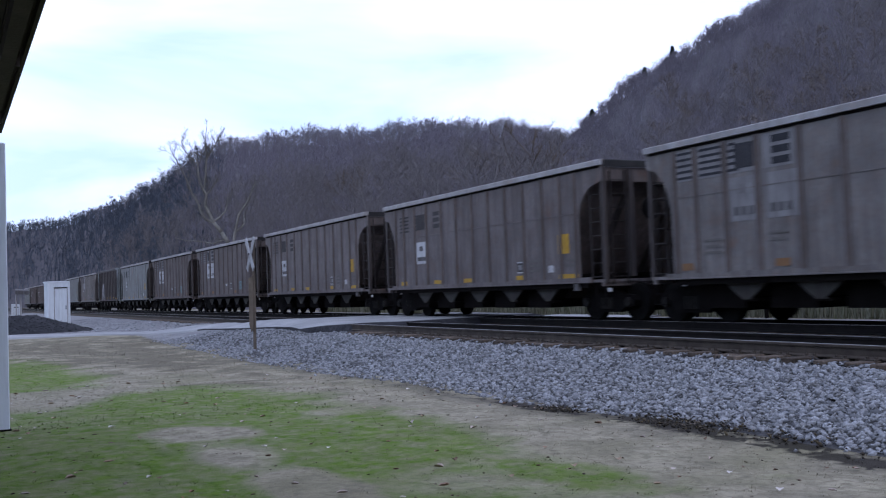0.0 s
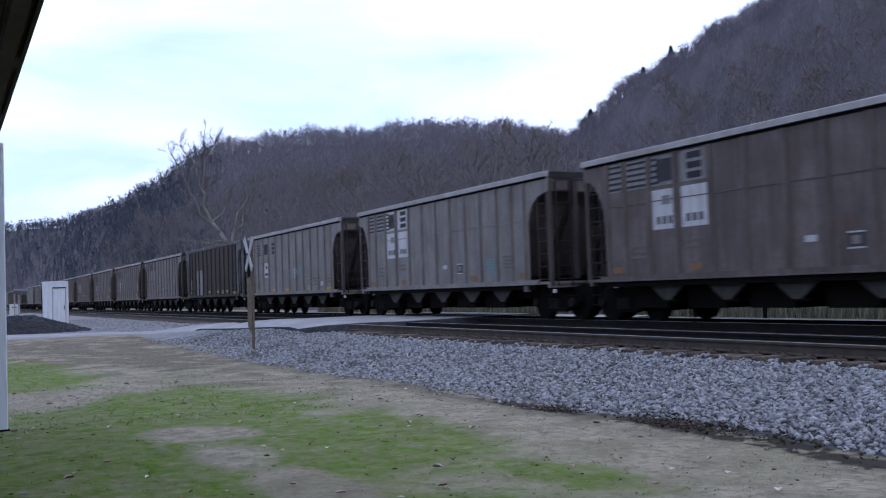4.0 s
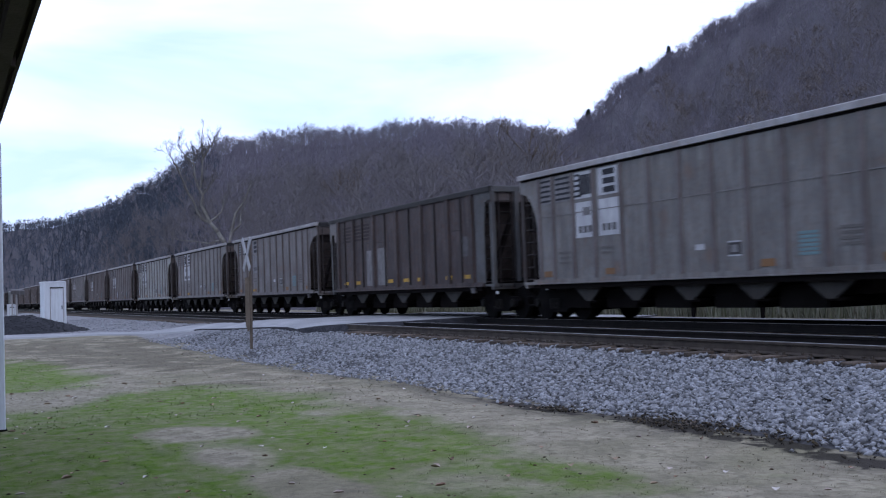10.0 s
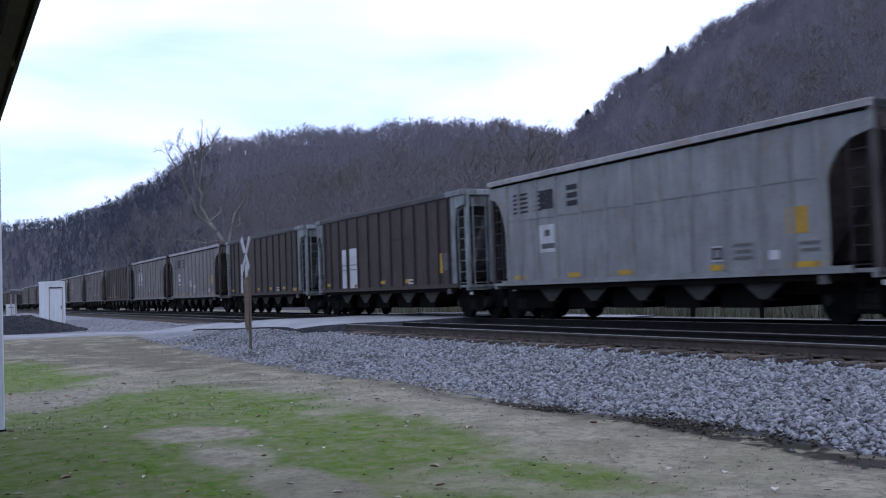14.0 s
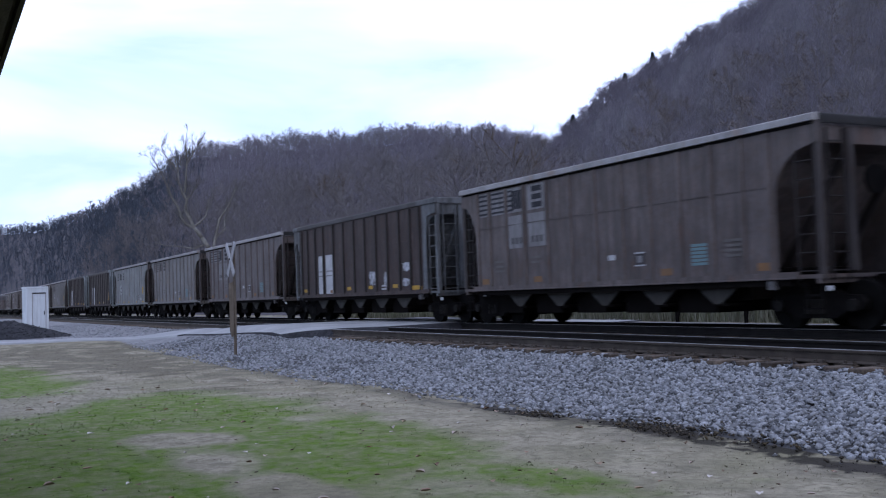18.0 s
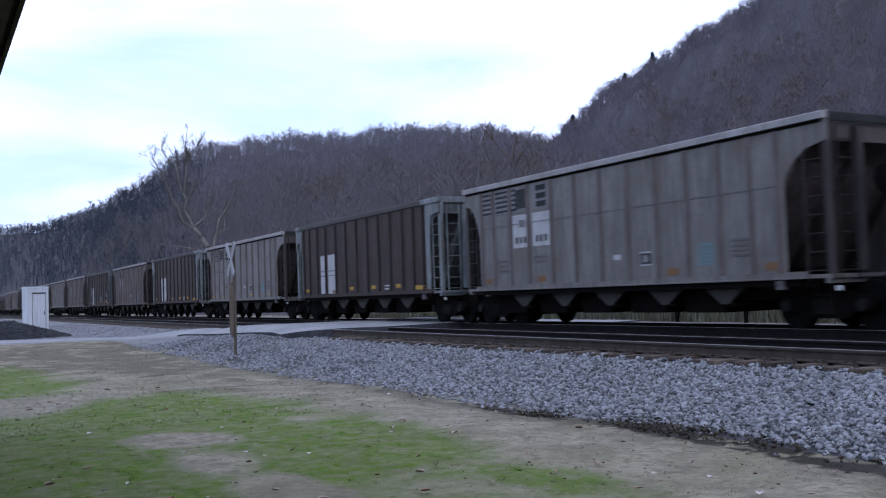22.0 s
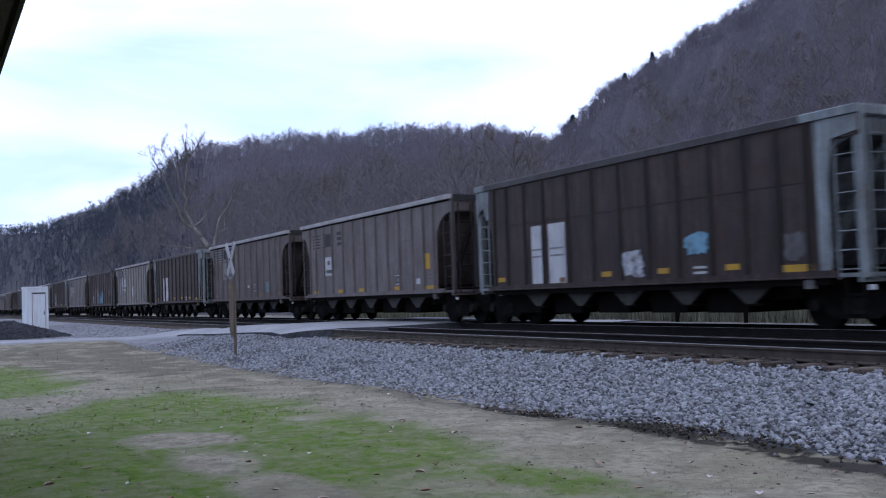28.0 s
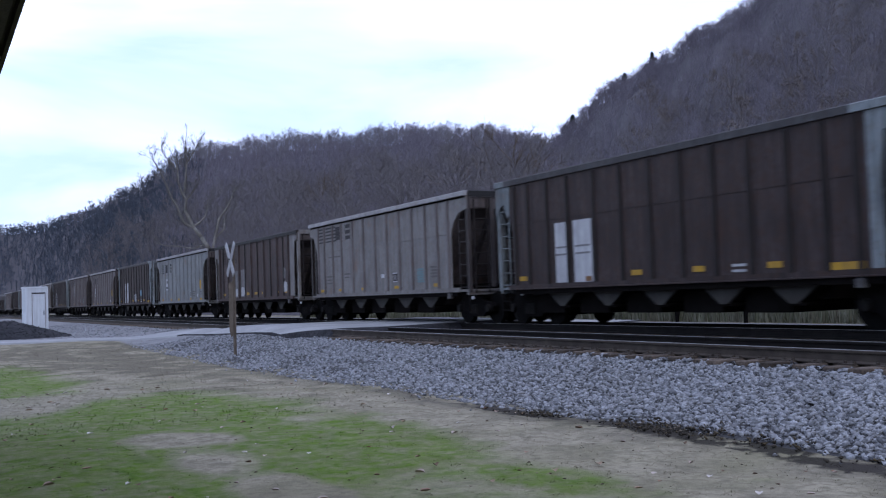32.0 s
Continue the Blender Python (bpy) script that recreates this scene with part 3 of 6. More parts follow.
b.f += [(i * k0 + j, (i + 1) * k0 + j, (i + 1) * k0 + j + 1, i * k0 + j + 1) for i in range(NU) for j in (0, NV - 1)]
b.s += [1 if i >= 34 else 0 for i in range(NU) for j in (0, 1)]
structure("road", b.mesh("road", [M_ROAD, M_MOUND], True), "worn pale asphalt road over the level crossing", "road")

# ---- the tracks ----
RAIL_X0, RAIL_X1 = -780.0, 900.0
head = [(-0.026, -0.003), (0.026, -0.003), (0.026, 0.0), (-0.026, 0.0)]
web_foot = [(-0.07, -0.18), (0.07, -0.18), (0.07, -0.168), (0.012, -0.145), (0.010, -0.045), (0.036, -0.04), (0.037, -0.010), (0.026, -0.003),
            (-0.026, -0.003), (-0.037, -0.010), (-0.036, -0.04), (-0.010, -0.045), (-0.012, -0.145), (-0.07, -0.168)]


def railway_track(yc, label, outer):
    track = tagged(new("railway_track"), label, "railway track", group="railway tracks")
    track.location = (0, yc, 0)
    for side in (0.7525, -0.7525):
        r = Build().prism([(side + a, z) for a, z in web_foot], RAIL_X0, RAIL_X1, "x")
        # the side towards the middle of the track is near black, the outer side takes the given material
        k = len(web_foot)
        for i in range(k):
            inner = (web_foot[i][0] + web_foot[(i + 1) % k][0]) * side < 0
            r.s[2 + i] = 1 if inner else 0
        web = part("rail", r.mesh("rail", [outer, M_RAIL_BLACK]), track, "rusty steel rail")
        h = Build().prism([(side + a, z) for a, z in head], RAIL_X0, RAIL_X1, "x")
        part("rail_head", h.mesh("rail_head", M_RAIL_HEAD), web, "polished rail head")
    return track


near_track = railway_track(TRACK_NEAR, "empty railway track with rusty rails on wooden ties", M_RAIL_RUST)
far_track = railway_track(TRACK_FAR, "railway track carrying the coal train", M_RAIL_BLACK)
rng = np.random.RandomState(3)
tie_mesh = []
for k in range(5):
    t = Build()
    dz, l = rng.uniform(-0.012, 0.012), rng.uniform(2.52, 2.64)
    t.chamfer_box(0, rng.uniform(-0.05, 0.05), -0.27 + dz, 0.22, l, 0.18, 0.012)
    tie_mesh.append(t.mesh("tie", M_TIE))
plate = Build()
plate.box(0, 0, -0.176, 0.2, 0.33, 0.016)
for a in (-0.07, 0.07):
    for c in (-0.09, 0.09):
        plate.box(a, c, -0.155, 0.03, 0.035, 0.035)
plate_mesh = plate.mesh("tie_plate", M_RAIL_RUST)
for track, x0, x1 in ((near_track, 3.0, 60.0), (far_track, 6.0, 60.0)):
    n = int((x1 - x0) / 0.5)
    for i in range(n):
        x = x0 + i * 0.5 + rng.uniform(-0.04, 0.04)
        if 26.7 < x < 35.4:
            continue
        t = part("tie", tie_mesh[i % 5], track, at=pose(x, 0, rng.uniform(-0.01, 0.008), 0, 0, rng.uniform(-1.5, 1.5)))
        if x < 24 and track is near_track:
            part("tie_plate", plate_mesh, t, at=pose(0, 0.7525, 0))
            part("tie_plate", plate_mesh, t, at=pose(0, -0.7525, 0))
for track in (near_track, far_track):
    far = Build()
    for i in range(1500):
        x = -60 + i * 0.5 if i < 120 else 60 + (i - 120) * 0.5
        if i < 120 and x > 3:
            continue
        if x < 330:
            far.box(x, 0, -0.27, 0.22, 2.56, 0.18)
    tagged(part("far_tie_bed", far.mesh("far_tie_bed", M_TIE), track, "weathered ties running on into the distance"), kind="stuff")

# ---- loose stone on the shoulder ----
def stones(name, n, place, size, mat, label, seed):
    """Crushed stone: angular lumps made from octahedra pulled out of shape."""
    rs = np.random.RandomState(seed)
    base_v = np.array([[1, 0, 0], [-1, 0, 0], [0, 1, 0], [0, -1, 0], [0, 0, 1], [0, 0, -1], [0.7, 0.7, 0.55], [-0.7, -0.6, 0.6]])
    base_f = np.array([[0, 6, 4], [6, 2, 4], [0, 2, 6], [2, 1, 4], [1, 7, 4], [7, 3, 4], [1, 3, 7], [3, 0, 4], [2, 0, 5], [1, 2, 5], [3, 1, 5], [0, 3, 5]])
    P = place(rs, n)
    n = len(P)
    s = size[0] + (size[1] - size[0]) * rs.rand(n) ** 1.8
    V = base_v[None] * (1 + rs.uniform(-0.35, 0.35, (n, 8, 3)))
    V *= s[:, None, None] * rs.uniform(0.7, 1.25, (n, 1, 3)) * np.array([0.6, 0.52, 0.40])
    ang = rs.uniform(0, 2 * np.pi, n)
    c, sn = np.cos(ang)[:, None], np.sin(ang)[:, None]
    tilt = rs.uniform(-1.1, 1.1, n)[:, None]
    x = V[..., 0] * c - V[..., 1] * sn
    y = V[..., 0] * sn + V[..., 1] * c
    z = V[..., 2] + tilt * x * 0.6
    V = np.stack([x, y, z], -1) + P[:, None, :]
    F = base_f[None] + (np.arange(n) * 8)[:, None, None]
    ob = new(name, big_mesh(name, V.reshape(-1, 3), F.reshape(-1, 3), [mat]))
    return tagged(ob, label, "gravel", kind="stuff")


def bank_place(rs, n):
    # denser near the camera, and up over the ends of the ties
    x = 2.5 + 34 * rs.rand(n) ** 1.75
    toe = np.interp(x, [5, 7.5, 8.7, 10, 15, 22], [-7.1, -7.38, -7.28, -7.02, -6.85, -6.6])
    y = -10.46 + (toe + 10.46) * rs.rand(n)
    stray = rs.rand(n) < 0.025
    y = np.where(stray, y + rs.rand(n) ** 2 * 0.6, y)
    keep = ~(x > np.interp(y, [-12, -10.7, -9.7, -9.0, -8.5, -7.4], [26.3, 26.9, 30.3, 34.5, 38.4, 39.4])) & ~((y > toe - 0.35) & (rs.rand(n) < 0.45))
    # the ends of the ties lie free
    keep &= ~((y < -10.2) & (np.abs((x + 0.25) % 0.5 - 0.25) < 0.15))
    # thin and patchy on the trodden soil round the sign post
    keep &= ~((x > 19) & (y > -8.6) & (rs.rand(n) < 0.35 + 0.35 * np.sin(x * 1.7 + y * 2.3)))
    x, y = x[keep], y[keep]
    return np.stack([x, y, ground_z(x, y) + 0.004], 1)


def crib_place(rs, n):
    x = 2.5 + 24 * rs.rand(n) ** 1.3
    y = rs.uniform(-14.4, -10.2, n)
    return np.stack([x, y, ground_z(x, y) + 0.005], 1)


stones("ballast_stones", 54000, bank_place, (0.036, 0.088), M_STONE, "pale grey crushed stone ballast on the bank", 5)
stones("crib_stones", 9000, crib_place, (0.04, 0.08), M_BED_STONE, "coal-dusted crushed stone between the ties", 6)


def yard_place(rs, n):
    x = 35.5 + 40 * rs.rand(n)
    y = rs.uniform(-10.4, -1.5, n)
    keep = x > 0.3 + np.interp(y, [-10.8, -9.9, -9.25, -8.8, -7.9, -5.6], [36.8, 38.3, 40.0, 41.2, 42.3, 44.4])
    x, y = x[keep], y[keep]
    return np.stack([x, y, ground_z(x, y) + 0.005], 1)


stones("yard_gravel", 5000, yard_place, (0.04, 0.085), M_STONE, "loose gravel in the yard by the cabinet", 7)


# ---- grass ----
def blades(name, n, place, height, width, mat, label, seed, lean=0.5):
    rs = np.random.RandomState(seed)
    P = place(rs, n)
    n = len(P)
    ang = rs.uniform(0, 2 * np.pi, n)
    h = height[0] + (height[1] - height[0]) * rs.rand(n)
    w = width * rs.uniform(0.6, 1.3, n)
    d = np.stack([np.cos(ang), np.sin(ang), np.zeros(n)], 1)
    side = np.stack([-np.sin(ang), np.cos(ang), np.zeros(n)], 1)
    tip = P + d * (h * rs.uniform(0.1, lean * 2, n))[:, None] + np.array([0, 0, 1.0]) * h[:, None]
    V = np.stack([P - side * w[:, None] / 2, P + side * w[:, None] / 2, tip], 1)
    F = np.arange(n * 3).reshape(n, 3)
    return tagged(new(name, big_mesh(name, V.reshape(-1, 3), F, [mat])), label, "grass", kind="stuff")


def lawn_place(rs, n):
    x = 4.0 - 3.5 * rs.rand(n) ** 3 + 26 * rs.rand(n) ** 1.9
    y = rs.uniform(-7.3, 0.6, n)
    keep = (y > -1.35 * x) & (y > np.interp(x, [5, 7.5, 10, 15], [-7.25, -7.1, -6.95, -6.9]) + 0.2 * np.abs(rs.randn(n)))
    x, y = x[keep], y[keep]
    return np.stack([x, y, ground_z(x, y) - 0.004], 1)


blades("lawn_grass", 170000, lawn_place, (0.004, 0.010), 0.012, M_GRASS, "short winter grass, green in patches and straw-coloured", 11, lean=2.8)


def tuft_place(rs, n):
    k = n // 9
    cx, cy = 4.2 + 12 * rs.rand(k) ** 1.5, -7.25 + 7.65 * rs.rand(k) ** 1.8
    x = np.repeat(cx, 9) + rs.randn(k * 9) * 0.035
    y = np.repeat(cy, 9) + rs.randn(k * 9) * 0.035
    keep = (y > -1.3 * x) & (y > np.interp(x, [5, 7.5, 10, 15], [-7.28, -7.15, -6.92, -6.85]))
    x, y = x[keep], y[keep]
    return np.stack([x, y, ground_z(x, y) - 0.004], 1)


blades("straw_tufts", 9000, tuft_place, (0.008, 0.022), 0.012, M_GRASS, "taller matted tufts of winter grass", 12, lean=1.8)


def far_lawn_place(rs, n):
    x = 13.0 + 27.0 * rs.rand(n) ** 1.1
    y = rs.uniform(-8.2, 1.0, n)
    keep = (y > np.interp(x, [13, 15, 22, 30, 39], [-6.9, -6.85, -6.6, -7.6, -7.8])) & (np.sin(x * 2.1 + 1.7 * np.sin(y * 3.1)) * np.sin(y * 2.7 + x * 0.6) * 0.5 + rs.rand(n) > 0.35)
    x, y = x[keep], y[keep]
    return np.stack([x, y, ground_z(x, y) - 0.004], 1)


blades("far_lawn_tufts", 18000, far_lawn_place, (0.012, 0.034), 0.024, M_GRASS, "rough winter grass towards the road", 13, lean=1.3)


def fallen_leaves(name, n, seed, small, large, x1, mat, label):
    rs = np.random.RandomState(seed)
    V, F = [], []
    for i in range(n):
        x = 4.6 + x1 * rs.rand() ** 1.6
        y = rs.uniform(-6.7, 0.2)
        if y < -1.2 * x:
            continue
        z = float(ground_z(x, y)) + 0.03
        s, a = rs.uniform(small, large), rs.uniform(0, 6.3)
        pts = [(1, 0), (0.4, 0.55), (-0.4, 0.5), (-1, 0), (-0.4, -0.5), (0.4, -0.55)]
        k = len(V)
        curl = rs.uniform(0.2, 0.9)
        for px, py in pts:
            V.append((x + s * (px * math.cos(a) - py * math.sin(a)), y + s * (px * math.sin(a) + py * math.cos(a)), z + s * curl * abs(py)))
        V.append((x, y, z - s * 0.1))
        F += [(k + j, k + (j + 1) % 6, k + 6) for j in range(6)]
    return tagged(new(name, big_mesh(name, V, F, [mat])), label, "leaves", kind="stuff")


fallen_leaves("fallen_leaves", 210, 21, 0.022, 0.058, 15, M_LEAF, "curled dry leaves fallen on the lawn")
fallen_leaves("leaf_litter", 420, 22, 0.008, 0.026, 17, M_LITTER, "crumbs of dark dead leaf in the straw")


def mud_place(rs, n):
    k = rs.randint(0, 9, n)
    cx = np.array([8.0, 8.5, 9.0, 8.25, 8.75, 10.35, 10.7, 7.1, 5.8])[k]
    cy = np.array([-7.32, -7.22, -7.17, -7.28, -7.2, -7.0, -6.98, -7.36, -7.42])[k]
    x, y = cx + rs.randn(n) * 0.24, cy + 0.06 + rs.randn(n) * 0.13
    return np.stack([x, y, ground_z(x, y) + 0.02], 1)


stones("wet_dirt_clods", 700, mud_place, (0.015, 0.05), M_MUD, "wet black dirt and rotting leaves at the foot of the bank", 8)


# ---- things by the crossing ----
def crossbuck():
    base = Vector((27.18, -7.76, -0.62))
    post = tagged(new("crossbuck_sign"), "weathered wooden crossbuck post with peeling white blades", "crossing sign")
    post.matrix_basis = Matrix.Translation(base) @ pose(0, 0, 0, 0.4, 0, 0)
    b = Build()
    n, h = 8, 3.28
    rings = []
    for k in range(9):
        z = h * k / 8
        r = 0.044 - 0.004 * k / 8
        ox = 0.02 * math.sin(k * 1.3)
        rings += [(r * math.cos(a) + ox, r * math.sin(a), z) for a in (2 * math.pi * (i + 0.5) / n for i in range(n))]
    f = [(k * n + i, k * n + (i + 1) % n, (k + 1) * n + (i + 1) % n, (k + 1) * n + i) for k in range(8) for i in range(n)]
    f += [tuple(range(n - 1, -1, -1)), tuple(range(8 * n, 9 * n))]
    b.add(rings, f)
    part("post", b.mesh("post", M_POSTWOOD), post, at=pose(0, 0, -0.1))
    for s in (1, -1):
        bl = Build().chamfer_box(0, 0, 0, 0.18, 0.028, 1.12, 0.008)
        part("blade", bl.mesh("blade", M_BLADE), post, "white painted sign blade", pose(-0.08, 0.115 + 0.015 * s, 2.72, 0, 39 * s, 1))
    part("broken_board", Build().prism([(-0.05, 0.62), (0.01, 0.55), (0.06, 0.75), (0.07, 2.05), (-0.06, 2.1)], -0.014, 0.014).mesh("broken_board", M_POSTWOOD), post, "split brown board nailed to the post", pose(-0.06, 0.11, 0, 1.2, 0, 60))
    part("bolt", Build().tube((0, 0, 0), (0, 0.05, 0), 0.03, 0.03, 8).mesh("bolt", M_SOOT), post, at=pose(-0.08, 0.11, 2.72))


crossbuck()


def cabinet(name, x, y, w, d, h, rz, label):
    c = tagged(new(name), label, "cabinet")
    z = float(ground_z(x, y))
    c.matrix_basis = pose(x, y, z - 0.03, 0, 0, rz)
    part("body", Build().chamfer_box(0, 0, h / 2, d, w, h, 0.02).mesh("body", M_CABINET), c)
    part("roof", Build().chamfer_box(0, 0, h + 0.03, d + 0.08, w + 0.07, 0.07, 0.02).mesh("roof", M_CABINET), c)
    door = part("door", Build().chamfer_box(0, 0, h * 0.46, 0.03, w * 0.62, h * 0.82, 0.01).mesh("door", M_CABINET), c, at=pose(-d / 2 - 0.017, -w * 0.08, 0))
    part("door_frame", Build().box(-0.004, 0, h * 0.46, 0.02, w * 0.68, h * 0.85).mesh("door_frame", M_CHORD_PALE), door, "grey gap round the door")
    part("drip_edge", Build().box(-0.02, 0, h * 0.885, 0.05, w * 0.66, 0.06).mesh("drip_edge", M_SOOT), door, "dark drip edge over the door")
    part("door_handle", Build().box(-0.04, -w * 0.24, h * 0.45, 0.05, 0.03, 0.2).mesh("door_handle", M_SOOT), door)
    for s in (-1, 1):
        part("corner_trim", Build().box(-d / 2 - 0.01, s * w / 2, h / 2, 0.03, 0.09, h).mesh("corner_trim", M_CABINET), c)
    part("footing", Build().box(0, 0, -0.06, d + 0.3, w + 0.3, 0.14).mesh("footing", M_GRAVEL), c)
    return c


cabinet("signal_cabinet", 57.0, -5.44, 1.04, 1.0, 2.42, 9, "tall white metal signal cabinet with one door")
cabinet("small_cabinet", 75.0, -4.46, 0.46, 0.4, 1.3, 0, "small white metal equipment box on the gravel")

stand = tagged(new("equipment_stand"), "grey pole carrying a flat pale panel", "stand")
stand.location = (74.0, -4.75, float(ground_z(74.0, -4.75)))
part("pole", Build().tube((0, 0, -0.05), (0, 0, 2.0), 0.07, 0.06, 10).mesh("pole", M_CHORD_PALE), stand)
part("pole", Build().tube((0, 0.28, -0.05), (0, 0.28, 2.0), 0.05, 0.05, 10).mesh("pole", M_CHORD_PALE), stand)
part("panel", Build().chamfer_box(0, 0.1, 2.16, 0.7, 0.86, 0.28, 0.03).mesh("panel", M_PANEL_FADED), stand, at=pose(0, 0, 0, 4, -8, 0))
pipe = tagged(new("white_pipe", Build().tube((0, -0.5, 0), (0, 0.5, 0), 0.17, 0.17, 12).mesh("white_pipe", M_WHITE)), "short white pipe lying on the gravel", "pipe")
pipe.location = (90.0, -6.5, float(ground_z(90.0, -6.5)) + 0.16)

# heap of black asphalt millings
xs2, ys2 = np.linspace(46.6, 54.5, 60), np.linspace(-7.6, 6.5, 90)


def heap_z(x, y):
    q = np.clip(1 - np.sqrt(((x - 50.2) / 3.0) ** 2 + (np.where(y < -2, (y + 2.0) / 4.6, (y + 2.0) / 7.5)) ** 2), 0, 1)
    rough = 0.035 * np.sin(x * 4.1 + np.sin(y * 3.3) * 2) * np.sin(y * 3.7 + x) + 0.02 * np.sin(x * 11 + y * 7) * np.sin(y * 13)
    return ground_z(x, y) - 0.05 + 0.80 * np.minimum(1, q * 1.7) ** 0.9 + rough * np.minimum(1, q * 3)


X, Y, Z, tris = grid_mesh(xs2, ys2, zf=heap_z)
tagged(new("asphalt_mound", big_mesh("asphalt_mound", np.stack([X.ravel(), Y.ravel(), Z.ravel()], 1), tris, [M_MOUND])), "long low mound of black asphalt millings", "mound")


def heap_place(rs, n):
    x, y = rs.uniform(47, 53.4, n), rs.uniform(-6.5, 4, n)
    keep = heap_z(x, y) > ground_z(x, y) + 0.03
    x, y = x[keep], y[keep]
    return np.stack([x, y, heap_z(x, y) + 0.01], 1)


stones("heap_lumps", 2600, heap_place, (0.03, 0.08), M_MOUND, "black lumps on the heap", 31)

# ---- the canopy under which the camera stands ----
EAVE_Y, EAVE_Z = -0.70, 3.26
canopy = tagged(new("canopy"), "dark board canopy with shingle edge on a white post", "canopy")
canopy.location = (0, 0, 0)
RISE = 0.22
for i in range(17):
    y0 = EAVE_Y + 0.04 + i * 0.2
    z0 = EAVE_Z - 0.06 + (i * 0.2) * RISE
    bd = Build().prism([(y0, z0), (y0 + 0.19, z0 + 0.19 * RISE), (y0 + 0.19, z0 + 0.19 * RISE + 0.025), (y0, z0 + 0.025)], -6, 13.9, "x")
    part("soffit_board", bd.mesh("soffit_board", M_SOFFIT), canopy)
part("fascia", Build().prism([(EAVE_Y, EAVE_Z - 0.12), (EAVE_Y + 0.035, EAVE_Z - 0.12), (EAVE_Y + 0.035, EAVE_Z + 0.03), (EAVE_Y, EAVE_Z + 0.03)], -6, 13.9, "x").mesh("fascia", M_SOFFIT), canopy)
part("roof_deck", Build().prism([(EAVE_Y, EAVE_Z + 0.03), (2.75, EAVE_Z + 0.03 + 3.45 * RISE), (2.75, EAVE_Z + 0.07 + 3.45 * RISE), (EAVE_Y, EAVE_Z + 0.07)], -6, 13.95, "x").mesh("roof_deck", M_SHINGLE), canopy)
sh = Build().box(0, 0, 0, 0.27, 0.28, 0.018).mesh("shingle", M_SHINGLE)
for i in range(72):
    part("shingle", sh, canopy, at=pose(-5.85 + i * 0.275, EAVE_Y + 0.10 + 0.012 * math.sin(i * 2.3), EAVE_Z + 0.10 + 0.004 * math.sin(i), 12.5, 0, 0))
for x in (-5.5, -2.5, 0.5, 3.5, 6.5, 9.5, 12.5):
    part("rafter", Build().prism([(EAVE_Y + 0.06, EAVE_Z - 0.22), (2.7, EAVE_Z - 0.22 + 3.4 * RISE), (2.7, EAVE_Z - 0.08 + 3.4 * RISE), (EAVE_Y + 0.06, EAVE_Z - 0.08)], x, x + 0.07, "x").mesh("rafter", M_SOFFIT), canopy)
part("beam", Build().box(4, -0.52, 3.065, 19.8, 0.12, 0.14).mesh("beam", M_SOFFIT), canopy)
post = tagged(new("porch_post"), "square white painted porch post on the lawn", "post")
post.location = (13.62, -0.61, -0.70)
part("shaft", Build().chamfer_box(0, 0, 1.83, 0.22, 0.22, 3.66, 0.012).mesh("shaft", M_WHITE), post)
part("base_block", Build().chamfer_box(0, 0, 0.03, 0.26, 0.26, 0.1, 0.01).mesh("base_block", M_SOOT), post)
part("back_post", Build().chamfer_box(-19.0, 0.05, 1.9, 0.22, 0.22, 3.7, 0.012).mesh("back_post", M_WHITE), post)
wl = Build()
wl.box(4, 2.85, 1.6, 20, 0.2, 4.7)
structure("wall_house", wl.mesh("wall_house", M_WHITE), "plain painted house wall behind the camera", "wall")

# ---- hills and woods ----
AZ1 = [-75, -50, -40, -34.5, -31, -27.6, -24, -21, -17.8, -14.7, -13, -11.6, -10, -8.6, -6, -3, 0, 8, 20]
EL1 = [7.1, 7.6, 8.3, 9.15, 9.85, 10.1, 9.95, 9.75, 9.72, 9.2, 8.6, 7.6, 6.7, 5.85, 4.9, 4.55, 4.45, 4.3, 4.1]
RG1 = [560, 580, 600, 610, 620, 630, 640, 650, 660, 690, 720, 760, 840, 940, 1150, 1400, 1500, 1600, 1700]
AZ2 = [-90, -75, -60, -52, -47, -43.9, -40.7, -37.4, -35.6, -34, -32.5, -30]
EL2 = [24, 23, 21.1, 18.65, 16.45, 14.75, 13.25, 11.38, 10.0, 8.4, 6.1, 2.0]
RG2 = [420, 420, 420, 420, 420, 420, 420, 415, 410, 400, 380, 350]
CANOPY_H = {True: 13.0, False: 5.6}      # height of the trees along the long ridge and on the steep hill


def hill(az, rho, A, E, R):
    """Height of a hill in polar plan round the valley's near side."""
    el = np.interp(az, A, E)
    rr = np.interp(az, A, R)
    r0 = np.minimum(48 / np.maximum(0.02, np.sin(np.radians(np.maximum(-az, 1.2)))), 0.6 * rr)
    top = rr * np.tan(np.radians(el)) - CANOPY_H[A is AZ1]
    t = np.clip((rho - r0) / (rr - r0), 0, 1.6)
    up = np.where(t <= 1, t ** 1.12, 1 - 0.35 * (t - 1))
    bumps = 4.0 * np.sin(az * 1.9 + rho * 0.011) * np.sin(rho * 0.023 + az * 0.7) * np.clip(t * (1.1 - t) * 4, 0, 1)
    return top * up + bumps - 1.4


